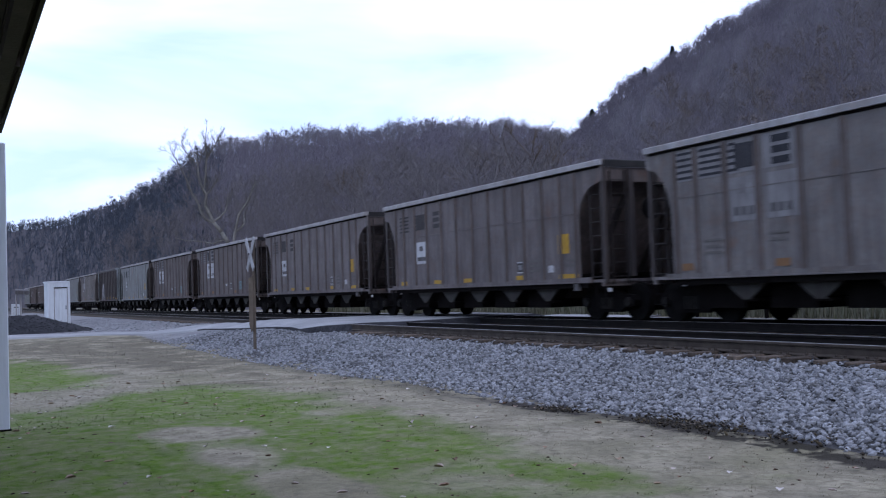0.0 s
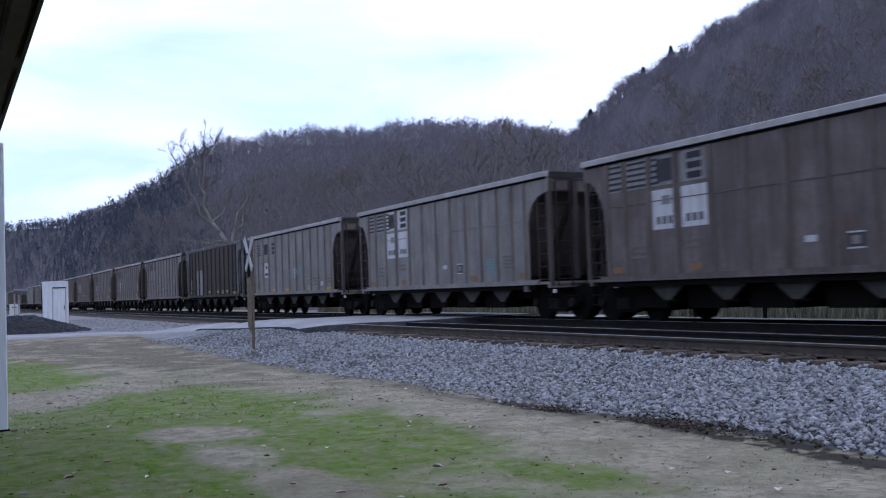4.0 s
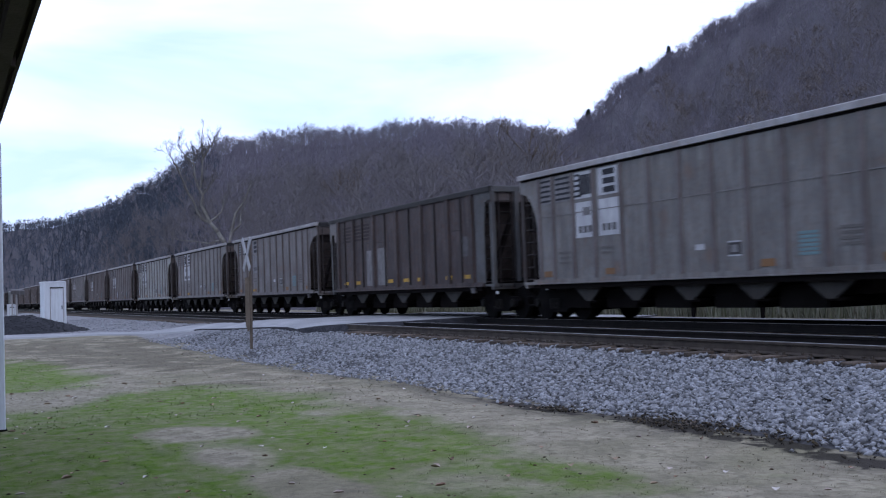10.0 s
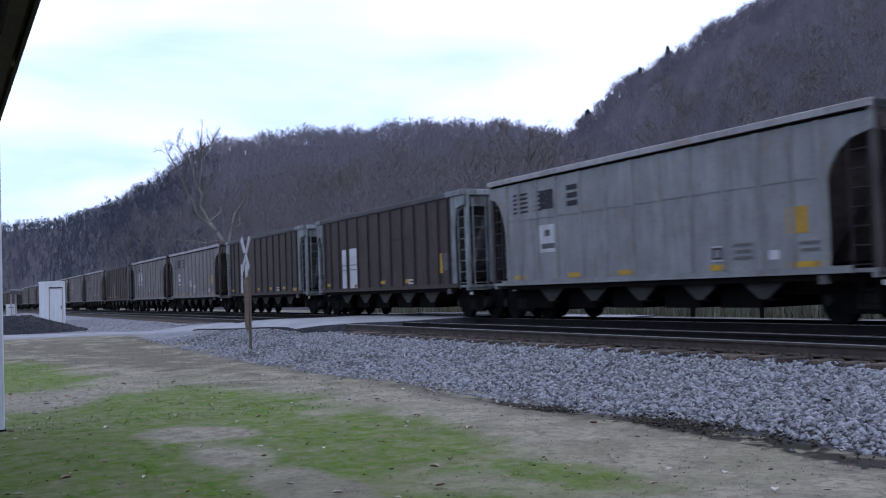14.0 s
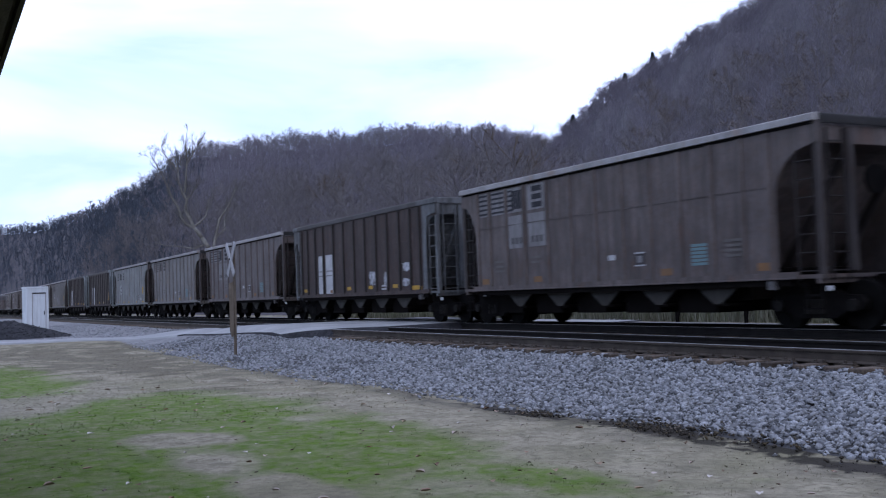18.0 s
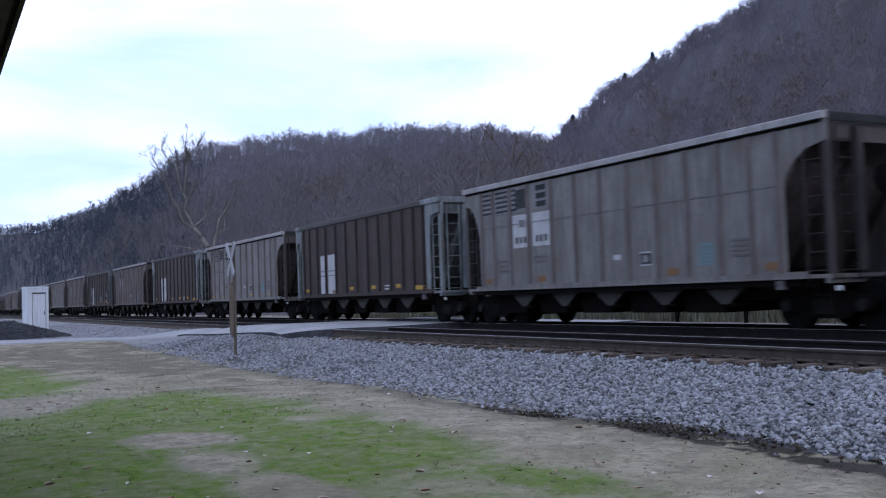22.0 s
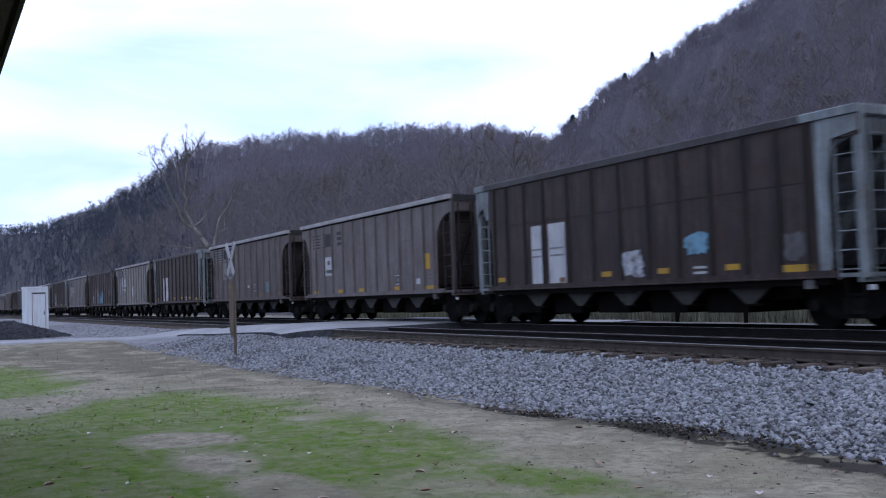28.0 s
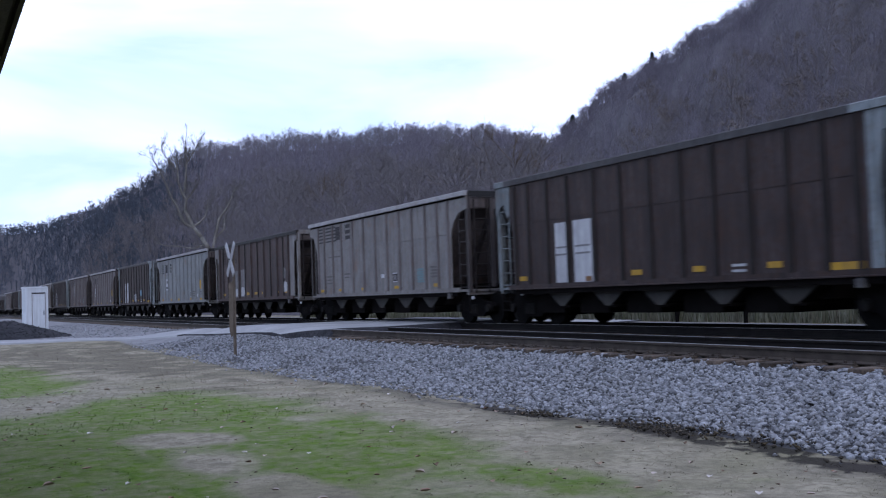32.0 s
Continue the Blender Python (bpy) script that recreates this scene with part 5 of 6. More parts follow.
def car_meshes(style, colour):
    """The shared meshes of one style of hopper car in one paint."""
    body = PAINT[colour]
    bare = M_SILVER_DULL if style == "dull" else M_SILVER
    style = "silver" if style == "dull" else style
    silver = style != "arch"
    end = bare if style == "silver" else (PAINT["mushroom" if colour == "russet" else "slate"] if style == "wide" else body)
    d = {}
    side_outline = (SQUARE if silver else TRAIL) + [(-HALF, TOP - 0.12), (HALF, TOP - 0.12)] + LEAD[::-1]
    b = Build().prism(side_outline, -0.02, 0.02)
    d["side"] = b.mesh("side_panel", body)
    wide = 0.16 if style == "wide" else 0.078
    deep = 0.075 if style == "wide" else 0.05
    r = Build()
    prof = [(-wide / 2 - 0.02, 0.0), (wide / 2 + 0.02, 0.0), (wide / 2, deep), (-wide / 2, deep)]
    n = len(prof)
    p = [(x, y, SILL + 0.02) for x, y in prof] + [(x, y, TOP - 0.2) for x, y in prof]
    r.add(p, [(0, 1, 2, 3), (7, 6, 5, 4), (0, 4, 5, 1), (1, 5, 6, 2), (2, 6, 7, 3), (3, 7, 4, 0)])
    # most ribs take a darker paint than the side, their shading in the colour
    d["rib"] = r.mesh("rib", (body if colour == "grey" else PAINT["fawn"] if colour == "ash" else PAINT["taupe"] if colour in ("tan", "cream", "mushroom") else PAINT["brown"]) if style == "arch" else (M_GRIME_SHADE if style == "silver" else PAINT["rust"]))
    d["slim"] = Build().box(0, deep / 4, (SILL + TOP) / 2 - 0.1, 0.07, deep / 2, TOP - SILL - 0.3).mesh("rib", M_GRIME_SHADE)
    d["seam"] = Build().box(0.1 if silver else 0.12, 0.026, 2.72, 11.1 if silver else 11.2, 0.014, 0.022).mesh("seam", body)
    c = Build()
    lip = TOP - (0.07 if style == "wide" else 0.0)
    if silver:
        c.prism([(SIDE - 0.05, lip - 0.16), (SIDE + 0.075, lip - 0.16), (SIDE + 0.075, lip - 0.02), (SIDE + 0.05, lip), (SIDE - 0.05, lip)], -HALF + 1.25, HALF - 0.5, "x", 0)
        c.prism([(SIDE - 0.05, lip - 0.16), (SIDE + 0.08, lip - 0.16), (SIDE + 0.08, lip - 0.02), (SIDE + 0.05, lip), (SIDE - 0.05, lip)], -HALF, -HALF + 1.25, "x", 1)
        c.prism([(SIDE - 0.05, lip - 0.16), (SIDE + 0.08, lip - 0.16), (SIDE + 0.08, lip - 0.02), (SIDE + 0.05, lip), (SIDE - 0.05, lip)], HALF - 0.5, HALF, "x", 1)
        d["chord"] = c.mesh("top_chord", [M_CHORD_MID, bare] if style == "silver" else [M_CHORD_DARK, M_CHORD_DARK])
    else:
        c.prism([(SIDE - 0.05, TOP - 0.14), (SIDE + 0.095, TOP - 0.14), (SIDE + 0.1, TOP - 0.02), (SIDE + 0.06, TOP), (SIDE - 0.05, TOP)], -HALF, HALF, "x")
        # black strip laid on for the shadow line under the overhanging lip
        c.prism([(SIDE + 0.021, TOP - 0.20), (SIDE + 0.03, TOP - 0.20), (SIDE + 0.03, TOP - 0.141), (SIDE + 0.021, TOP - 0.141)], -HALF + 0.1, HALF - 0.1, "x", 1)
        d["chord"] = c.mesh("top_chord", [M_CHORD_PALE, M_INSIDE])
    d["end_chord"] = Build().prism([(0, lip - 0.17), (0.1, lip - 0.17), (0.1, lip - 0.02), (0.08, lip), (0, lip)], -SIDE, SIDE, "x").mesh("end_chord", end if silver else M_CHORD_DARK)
    s = Build()
    s.prism([(-0.05, SILL + 0.035), (0.05, SILL + 0.035), (0.05, SILL - 0.07), (0.075, SILL - 0.075), (0.075, SILL - 0.1), (-0.05, SILL - 0.1)], -6.0, 6.0, "x")
    d["sill"] = s.mesh("side_sill", body)
    # dark bar added as the shade below the side sill
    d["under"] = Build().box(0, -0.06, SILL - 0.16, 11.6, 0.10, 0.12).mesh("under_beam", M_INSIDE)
    # sloped end sheet with its stiffeners
    e = Build()
    e.prism([(HALF - 0.10, TOP - 0.18), (HALF - 0.16, TOP - 0.18), (HALF - 0.16, 3.52), (6.08, 3.42), (5.76, 3.22), (5.44, 2.8), (4.0, 1.18), (4.1, 1.14), (5.52, 2.72), (5.80, 3.12), (6.12, 3.32), (HALF - 0.10, 3.42)], -SIDE + 0.03, SIDE - 0.03)
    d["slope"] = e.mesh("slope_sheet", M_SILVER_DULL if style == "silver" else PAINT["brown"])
    d["stiffener"] = Build().prism([(HALF - 0.10, 3.26), (HALF - 0.2, 3.3), (4.8, 1.2), (5.05, 1.2)], -0.05, 0.05).mesh("stiffener", bare if style == "silver" else M_GRIME_SHADE)
    d["gusset"] = Build().prism([(HALF - 0.02, 3.77), (5.86, 3.77), (5.90, 2.98), (6.02, 2.92), (6.14, 3.3), (6.36, 3.22), (HALF - 0.02, 2.9)], -0.015, 0.015).mesh("end_gusset", bare if style == "silver" else PAINT["mushroom"])
    wing = 0.26 if style == "wide" else 0.0
    d["gusset_back"] = Build().prism([(-HALF + 0.02, 3.77), (-5.62, 3.77), (-5.62, SILL), (-5.88 - wing, SILL), (-5.88 - wing, 2.7), (-5.98 - wing, 3.40), (-HALF + 0.02, 3.48)], -0.015, 0.015).mesh("end_gusset", end)
    # corner post with its flange
    q = Build()
    q.box(-0.02 if silver else 0, 0, (TOP - 0.17 + 0.95) / 2, 0.15 if silver else 0.10, 0.10, TOP - 0.17 - 0.95)
    q.box(-0.06, 0.03, (TOP - 0.17 + 0.95) / 2, 0.06, 0.02, TOP - 0.17 - 0.95)
    # on arch cars posts and ladders are darkened for the dim end face
    d["post"] = q.mesh("corner_post", end if silver else M_END_SHADE)
    d["end_post"] = Build().box(0, 0, 2.4, 0.09, 0.14, 2.62).mesh("end_post", end if silver else M_END_SHADE)
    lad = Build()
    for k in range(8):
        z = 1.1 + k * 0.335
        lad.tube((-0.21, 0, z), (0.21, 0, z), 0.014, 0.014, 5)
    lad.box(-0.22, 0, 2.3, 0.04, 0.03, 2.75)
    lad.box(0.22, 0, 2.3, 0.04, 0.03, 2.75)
    d["ladder"] = lad.mesh("ladder", bare if style == "silver" else M_GRIME_SHADE)
    pl = Build()
    pl.box(-0.05, 0, 1.0, 0.92, 2 * SIDE, 0.07)
    pl.box(0.3, 0, 0.95, 0.10, 2 * SIDE, 0.16)
    d["platform"] = pl.mesh("end_platform", end if silver else body)
    st = Build()
    for z in (0.42, 0.66):
        st.box(0, 0, z, 0.36, 0.03, 0.03)
    st.box(-0.18, 0, 0.66, 0.025, 0.03, 0.52)
    st.box(0.18, 0, 0.66, 0.025, 0.03, 0.52)
    d["stirrup"] = st.mesh("stirrup_step", M_SOOT)
    d["bracket"] = Build().chamfer_box(0, 0, 0.86, 0.20, 0.12, 0.17, 0.02).mesh("jacking_pad", M_PANEL_FADED)
    return d


v = Build()
v.prism([(-0.72, SILL - 0.11), (0.72, SILL - 0.11), (0.10, 0.51), (-0.10, 0.51)], 1.38, 1.43)
v.prism([(-0.72, SILL - 0.11), (0.72, SILL - 0.11), (0.10, 0.51), (-0.10, 0.51)], -1.43, -1.38)
v.add([(-0.74, -1.4, SILL - 0.1), (-0.74, 1.4, SILL - 0.1), (-0.18, 1.4, 0.56), (-0.18, -1.4, 0.56)], [(0, 1, 2, 3)], 1)
v.add([(0.74, -1.4, SILL - 0.1), (0.74, 1.4, SILL - 0.1), (0.18, 1.4, 0.56), (0.18, -1.4, 0.56)], [(3, 2, 1, 0)], 1)
v.box(0, 0, 0.50, 0.42, 2.74, 0.06, 1)
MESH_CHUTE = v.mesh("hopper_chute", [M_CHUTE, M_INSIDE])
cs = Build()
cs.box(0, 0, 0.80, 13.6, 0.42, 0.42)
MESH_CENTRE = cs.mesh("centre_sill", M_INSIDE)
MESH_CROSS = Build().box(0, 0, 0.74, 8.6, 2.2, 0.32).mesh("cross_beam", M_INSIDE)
# black boxes also close the dark space between the chutes
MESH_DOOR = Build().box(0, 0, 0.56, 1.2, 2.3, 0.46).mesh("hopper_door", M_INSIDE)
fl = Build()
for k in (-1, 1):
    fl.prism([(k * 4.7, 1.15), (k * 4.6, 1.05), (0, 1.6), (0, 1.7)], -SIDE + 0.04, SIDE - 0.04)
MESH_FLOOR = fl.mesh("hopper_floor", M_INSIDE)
cp = Build()
cp.box(7.0, 0, 0.86, 0.95, 0.16, 0.18)
cp.prism([(7.28, 0.72), (7.46, 0.76), (7.44, 0.98), (7.28, 1.0)], -0.15, 0.13)
cp.tube((6.9, 0.25, 0.75), (7.35, 0.3, 0.5), 0.03, 0.03, 6)
MESH_COUPLER = cp.mesh("coupler", M_SOOT)
MESH_FLAG = Build().chamfer_box(0, 0, 0, 0.14, 0.03, 0.09, 0.01).mesh("brake_flag", M_PANEL)
# blocks added to fill the bogie with darkness where light showed through
MESH_FILLER = Build().box(0, 0, 0.37, 1.0, 1.30, 0.28).box(0, 0, 0.62, 1.9, 1.2, 0.24).mesh("brake_rigging", M_INSIDE)
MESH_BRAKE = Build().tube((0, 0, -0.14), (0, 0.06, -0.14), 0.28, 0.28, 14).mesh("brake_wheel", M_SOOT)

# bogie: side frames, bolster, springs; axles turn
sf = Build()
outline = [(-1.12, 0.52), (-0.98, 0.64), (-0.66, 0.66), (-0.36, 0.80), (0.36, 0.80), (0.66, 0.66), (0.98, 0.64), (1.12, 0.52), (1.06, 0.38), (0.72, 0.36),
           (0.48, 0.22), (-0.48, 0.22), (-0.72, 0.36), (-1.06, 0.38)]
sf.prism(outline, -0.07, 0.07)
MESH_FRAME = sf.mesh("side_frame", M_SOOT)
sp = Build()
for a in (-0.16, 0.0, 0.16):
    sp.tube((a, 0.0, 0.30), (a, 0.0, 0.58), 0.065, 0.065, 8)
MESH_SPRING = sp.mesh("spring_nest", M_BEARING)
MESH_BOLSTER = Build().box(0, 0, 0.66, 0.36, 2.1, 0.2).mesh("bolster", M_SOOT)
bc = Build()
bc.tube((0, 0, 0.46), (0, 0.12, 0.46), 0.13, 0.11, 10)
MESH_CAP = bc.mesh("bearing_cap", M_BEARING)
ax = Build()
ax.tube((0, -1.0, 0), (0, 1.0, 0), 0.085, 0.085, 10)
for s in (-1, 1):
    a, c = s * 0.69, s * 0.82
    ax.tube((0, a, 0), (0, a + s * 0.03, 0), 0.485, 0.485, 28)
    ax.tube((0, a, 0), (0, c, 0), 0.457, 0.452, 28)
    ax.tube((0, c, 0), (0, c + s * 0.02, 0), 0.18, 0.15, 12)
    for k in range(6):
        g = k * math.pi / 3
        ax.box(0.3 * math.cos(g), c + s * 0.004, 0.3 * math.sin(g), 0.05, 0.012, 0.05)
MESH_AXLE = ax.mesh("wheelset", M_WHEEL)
BOGIE_X, AXLE_X = 5.86, 0.86

WHEELSETS = {1: [], -1: []}


MARK_MESHES = {}


def add_marks(car, marks, y=SIDE + 0.024):
    """Painted fields on the side: (name, x, z, width, height, material, label)."""
    over = ("lettering_bar", "inspection_field", "emblem_bar", "emblem_block", "reflector", "inspection_bar")
    for name, x, z, w, h, m, label in marks:
        key = (w, h, m.name, name)
        if key not in MARK_MESHES:
            MARK_MESHES[key] = Build().box(0, 0, 0, w, 0.006, h).mesh(name, m)
        part(name, MARK_MESHES[key], car, label, pose(x, y + (0.006 if name in over else 0), z))


def logo(x0, z0, fresh=True, back=True, bright=False):
    """The striped emblem as plain bars and blocks; the two blocks stand on white fields."""
    dark = M_BLACK if fresh else M_FADE_DARK
    out = []
    if back:
        for x, w, m in ((5.26, 0.52, M_FIELD), (4.50, 0.70, M_FIELD), (3.60, 0.76, M_PANEL if bright else M_FIELD), (2.58, 0.84, M_PANEL if bright else M_FIELD)):
            out.append(("emblem_field", x, z0, w, 0.66, m, "chalky white emblem field"))
    for k in range(5):
        z = z0 + 0.26 - k * 0.13
        out.append(("emblem_bar", x0 + 0.03, z, 0.48, 0.055, dark, "dark emblem bar"))
        out.append(("emblem_bar", x0 - 0.76, z, 0.68, 0.055, dark, "dark emblem bar"))
        out.append(("emblem_bar", x0 - 1.40, z, 0.20 + 0.03 * k, 0.055, dark, "dark emblem bar"))
    for dx, dz, h in ((1.54, 0.0, 0.5), (1.68, 0.0, 0.5), (1.82, 0.0, 0.5), (1.96, 0.0, 0.5)):
        out.append(("emblem_block", x0 - dx, z0 + dz, 0.12, h, dark, "dark emblem block"))
    for dz, w, dx in ((0.21, 0.46, 0.0), (0.0, 0.46, 0.0), (-0.21, 0.46, 0.0)):
        out.append(("emblem_block", x0 - 2.70 + dx, z0 + dz, w, 0.14, dark, "dark emblem block"))
    return out


def text_bars(x, z, w, mat, rows=2, gap=0.13):
    out = []
    for k in range(rows):
        out.append(("lettering_bar", x, z - k * gap, w * (1 - 0.15 * (k % 2)), 0.055, mat, "unreadable lettering"))
    return out


def spray(name, x, z, w, h, mat, label, seed):
    """A ragged sprayed patch, built as one flat many-sided shape."""
    rs = random.Random(seed)
    pts = []
    n = 26
    for i in range(n):
        a = 2 * math.pi * i / n
        r = rs.uniform(0.72, 1.05)
        ca, sa = math.cos(a), math.sin(a)
        q = max(abs(ca), abs(sa)) ** 0.7
        pts.append((ca * r / q * w / 2, sa * r / q * h / 2))
    b = Build().prism(pts, -0.004, 0.004)
    return name, x, z, b.mesh(name, mat), label


BLUE_TAG = [(0.62, 0.42, 0.3, 0.72), (-0.35, 0.16, 0.4, 0.3), (-0.92, 0.3, 0.4, 0.5), (0.78, 0.45, 0.2, 0.9), (0.45, 0.2, 0.62, 0.24), (0.42, 0.62, 0.5, 0.22), (-0.1, 0.3, 0.2, 0.62), (-0.32, 0.32, 0.42, 0.24), (-0.62, 0.5, 0.22, 1.0),
            (-0.9, 0.32, 0.44, 0.22), (-1.14, 0.5, 0.18, 0.9), (-1.44, 0.14, 0.42, 0.22), (-1.36, 0.42, 0.2, 0.62)]

MESHES = {}


def hopper_car(style, colour, label, marks=(), sprays=(), extra=""):
    key = (style, colour)
    if key not in MESHES:
        MESHES[key] = car_meshes(style, colour)
    d = MESHES[key]
    car = tagged(new("hopper_car"), label, "coal hopper", group="coal hoppers of the train")
    for s in (1, -1):
        turn = 0 if s == 1 else 180
        panel = part("side_panel", d["side"], car, at=pose(0, s * SIDE, 0, 0, 0, turn))
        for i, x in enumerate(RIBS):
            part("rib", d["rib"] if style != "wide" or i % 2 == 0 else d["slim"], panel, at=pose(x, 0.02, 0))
        part("seam", d["seam"], panel)
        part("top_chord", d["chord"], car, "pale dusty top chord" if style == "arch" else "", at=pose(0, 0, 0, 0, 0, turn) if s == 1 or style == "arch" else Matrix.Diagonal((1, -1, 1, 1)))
        part("side_sill", d["sill"], car, at=pose(0, s * SIDE, 0, 0, 0, turn))
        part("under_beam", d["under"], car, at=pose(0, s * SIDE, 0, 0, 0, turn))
        part("slope_sheet", d["slope"], car, at=pose(0, 0, 0, 0, 0, turn))
        for y in (-0.75, 0.75):
            part("stiffener", d["stiffener"], car, at=pose(0, y, 0, 0, 0, turn))
        part("end_chord", d["end_chord"], car, at=pose(s * (HALF - 0.1), 0, 0, 0, 0, 90 if s == 1 else -90) @ pose(0, 0, 0, 0, 0, 180))
        part("end_platform", d["platform"], car, at=pose(s * 6.15, 0, 0, 0, 0, turn))
        for y in (-0.75, 0.75):
            part("end_post", d["end_post"], car, at=pose(s * (HALF - 0.05), y, 0))
        for y in (1, -1):
            part("corner_post", d["post"], car, at=pose(s * (HALF - 0.05), y * (SIDE - 0.05), 0, 0, 0, 0 if s == 1 else 180))
            part("stirrup_step", d["stirrup"], car, at=pose(s * 6.3, y * (SIDE - 0.03), 0))
            if s == -1:
                part("jacking_pad", d["bracket"], car, at=pose(-5.35, y * SIDE, 0))
            part("brake_flag", MESH_FLAG, car, "small white flag plate", pose(s * (5.55 if s == 1 else 6.62), y * (SIDE - 0.06), 0.86 if s == 1 else 0.78))
        part("ladder", d["ladder"], car, at=pose(s * 6.22, SIDE - 0.02, 0))
        part("ladder", d["ladder"], car, at=pose(s * (HALF - 0.02), -0.25 + 1.4, 0, 0, 0, 90))
        if style != "arch":
            part("end_gusset", d["gusset"] if s == 1 else d["gusset_back"], car, at=pose(0, SIDE + 0.026, 0))
        part("coupler", MESH_COUPLER, car, at=pose(0, 0, 0, 0, 0, turn))
        bogie = part("bogie", MESH_BOLSTER, car, at=pose(s * BOGIE_X, 0, 0))
        for y in (1, -1):
            part("side_frame", MESH_FRAME, bogie, at=pose(0, y * 1.0, 0))
            part("spring_nest", MESH_SPRING, bogie, at=pose(0, y * 1.07, 0))
            for a in (AXLE_X, -AXLE_X):
                part("bearing_cap", MESH_CAP, bogie, at=pose(a, y * 1.02, 0, 0, 0, 0 if y == 1 else 180))
        part("brake_rigging", MESH_FILLER, bogie)
        for k, a in ((1, AXLE_X), (-1, -AXLE_X)):
            w = part("wheelset", MESH_AXLE, bogie, at=pose(a, 0, 0.457))
            WHEELSETS[k].append(w)
    for x in (-3.68, -1.86, 0.1, 1.96, 3.84):
        part("hopper_chute", MESH_CHUTE, car, at=pose(x, 0, 0))
        part("hopper_door", MESH_DOOR, car, at=pose(x + 0.9, 0, 0))
    part("cross_beam", MESH_CROSS, car)
    part("centre_sill", MESH_CENTRE, car)
    part("hopper_floor", MESH_FLOOR, car)
    part("brake_wheel", MESH_BRAKE, car, at=pose(-HALF - 0.02, 0.2, 2.9, 0, 0, 90))
    add_marks(car, marks)
    for name, x, z, me, lab in sprays:
        part(name, me, car, lab, pose(x, SIDE + 0.03, z))
    return car


P, PF = M_PANEL, M_PANEL_FADED


def pair_panels(x, z, w=0.80, h=0.88, m=P, letters=True):
    out = [("white_panel", x, z, w, h, m, "chalky white number panel"), ("white_panel", x - 1.0, z, w + 0.06, h, m, "chalky white number panel")]
    if letters:
        for k in range(3):
            out += [("lettering_bar", x + 0.2 - 0.2 * k, z - 0.24, 0.13, 0.17, M_PANEL_FADED, "unreadable lettering"),
                    ("lettering_bar", x - 0.78 - 0.2 * k, z - 0.24, 0.13, 0.17, M_PANEL_FADED, "unreadable lettering")]
        out += [("lettering_bar", x - 0.08, z + 0.2, 0.3, 0.2, M_FIELD, "unreadable lettering")]
    return out


def framed_label(x, z):
    return [("inspection_label", x, z, 0.33, 0.27, M_FADE_DARK, "dark framed label"), ("inspection_field", x + 0.01, z, 0.18, 0.15, M_FIELD, "pale field of the label"),
            ("inspection_bar", x, z + 0.14, 0.36, 0.03, P, "pale label line"), ("inspection_bar", x, z - 0.14, 0.36, 0.03, P, "pale label line")]


def arch_marks(panels=True, fresh=True, teal=True, orange=True, yellow=(), bright=False, m=P):
    out = logo(5.25, 3.38, fresh, fresh, bright)
    if panels:
        out += pair_panels(3.57, 2.52, m=m)
    out += [("stencil", -0.5, 1.62, 0.26, 0.12, P, "small pale stencil")] + framed_label(-1.52, 1.54)
    out += text_bars(4.5, 1.75, 0.5, M_FAINT, 3) + text_bars(2.7, 1.8, 0.5, M_FAINT, 2)
    if teal:
        for k in range(6):
            out.append(("stencil_line", -3.42, 1.74 - k * 0.078, 0.46, 0.056, M_TEAL, "faded teal stencil line"))
        out += text_bars(-4.4, 1.78, 0.5, M_FAINT, 4, 0.1)
    if orange:
        for x in (5.3, 2.62, -2.4, -5.2):
            out.append(("reflector", x, 1.22, 0.36, 0.15, M_ORANGE, "faded orange reflector"))
    for x in yellow:
        out.append(("reflector", x, 1.21, 0.34, 0.1, M_YELLOW, "yellow reflector"))
    return out


def grey_marks(fresh=True, square=True):
    dark = M_BLACK if fresh else M_FADE_DARK
    out = []
    for k in range(5):
        out += [("emblem_bar", 4.9, 3.42 - k * 0.12, 0.74, 0.055, dark, "dark emblem bar"), ("emblem_bar", 4.06, 3.42 - k * 0.12, 0.22 + 0.03 * k, 0.055, dark, "dark emblem bar")]
    for x, dz, h in ((3.85, 0.0, 0.5), (3.69, 0.0, 0.5), (3.53, 0.0, 0.5), (3.37, 0.0, 0.5)):
        out.append(("emblem_block", x, 3.18 + dz, 0.14, h, dark, "dark emblem block"))
    for dz in (0.2, 0.0, -0.2):
        out.append(("emblem_block", 2.42, 3.18 + dz, 0.5, 0.13, dark, "dark emblem block"))
    out += [("white_panel", 3.6, 2.16, 0.8, 0.72, P, "chalky white number panel"), ("lettering_bar", 3.6, 1.96, 0.62, 0.13, M_PANEL_FADED, "unreadable lettering"),
            ("lettering_bar", 3.62, 2.3, 0.26, 0.16, M_PANEL_FADED, "unreadable lettering")]
    if square:
        out.append(("yellow_placard", -4.82, 1.98, 0.5, 0.5, M_YELLOW, "yellow painted square"))
    for x in (5.05, 2.46, 0.41, -2.68):
        out.append(("reflector", x, 1.17, 0.5, 0.12, M_YELLOW, "yellow reflector"))
    out.append(("reflector", -5.02, 1.15, 0.9, 0.11, M_YELLOW, "long yellow reflector"))
    out += framed_label(-2.68, 1.45) + [("stencil", -4.2, 1.36, 0.26, 0.18, P, "small pale stencil")]
    out += text_bars(-3.4, 1.6, 0.5, M_FAINT, 3) + text_bars(-5.1, 1.55, 0.5, M_FAINT, 2)
    return out


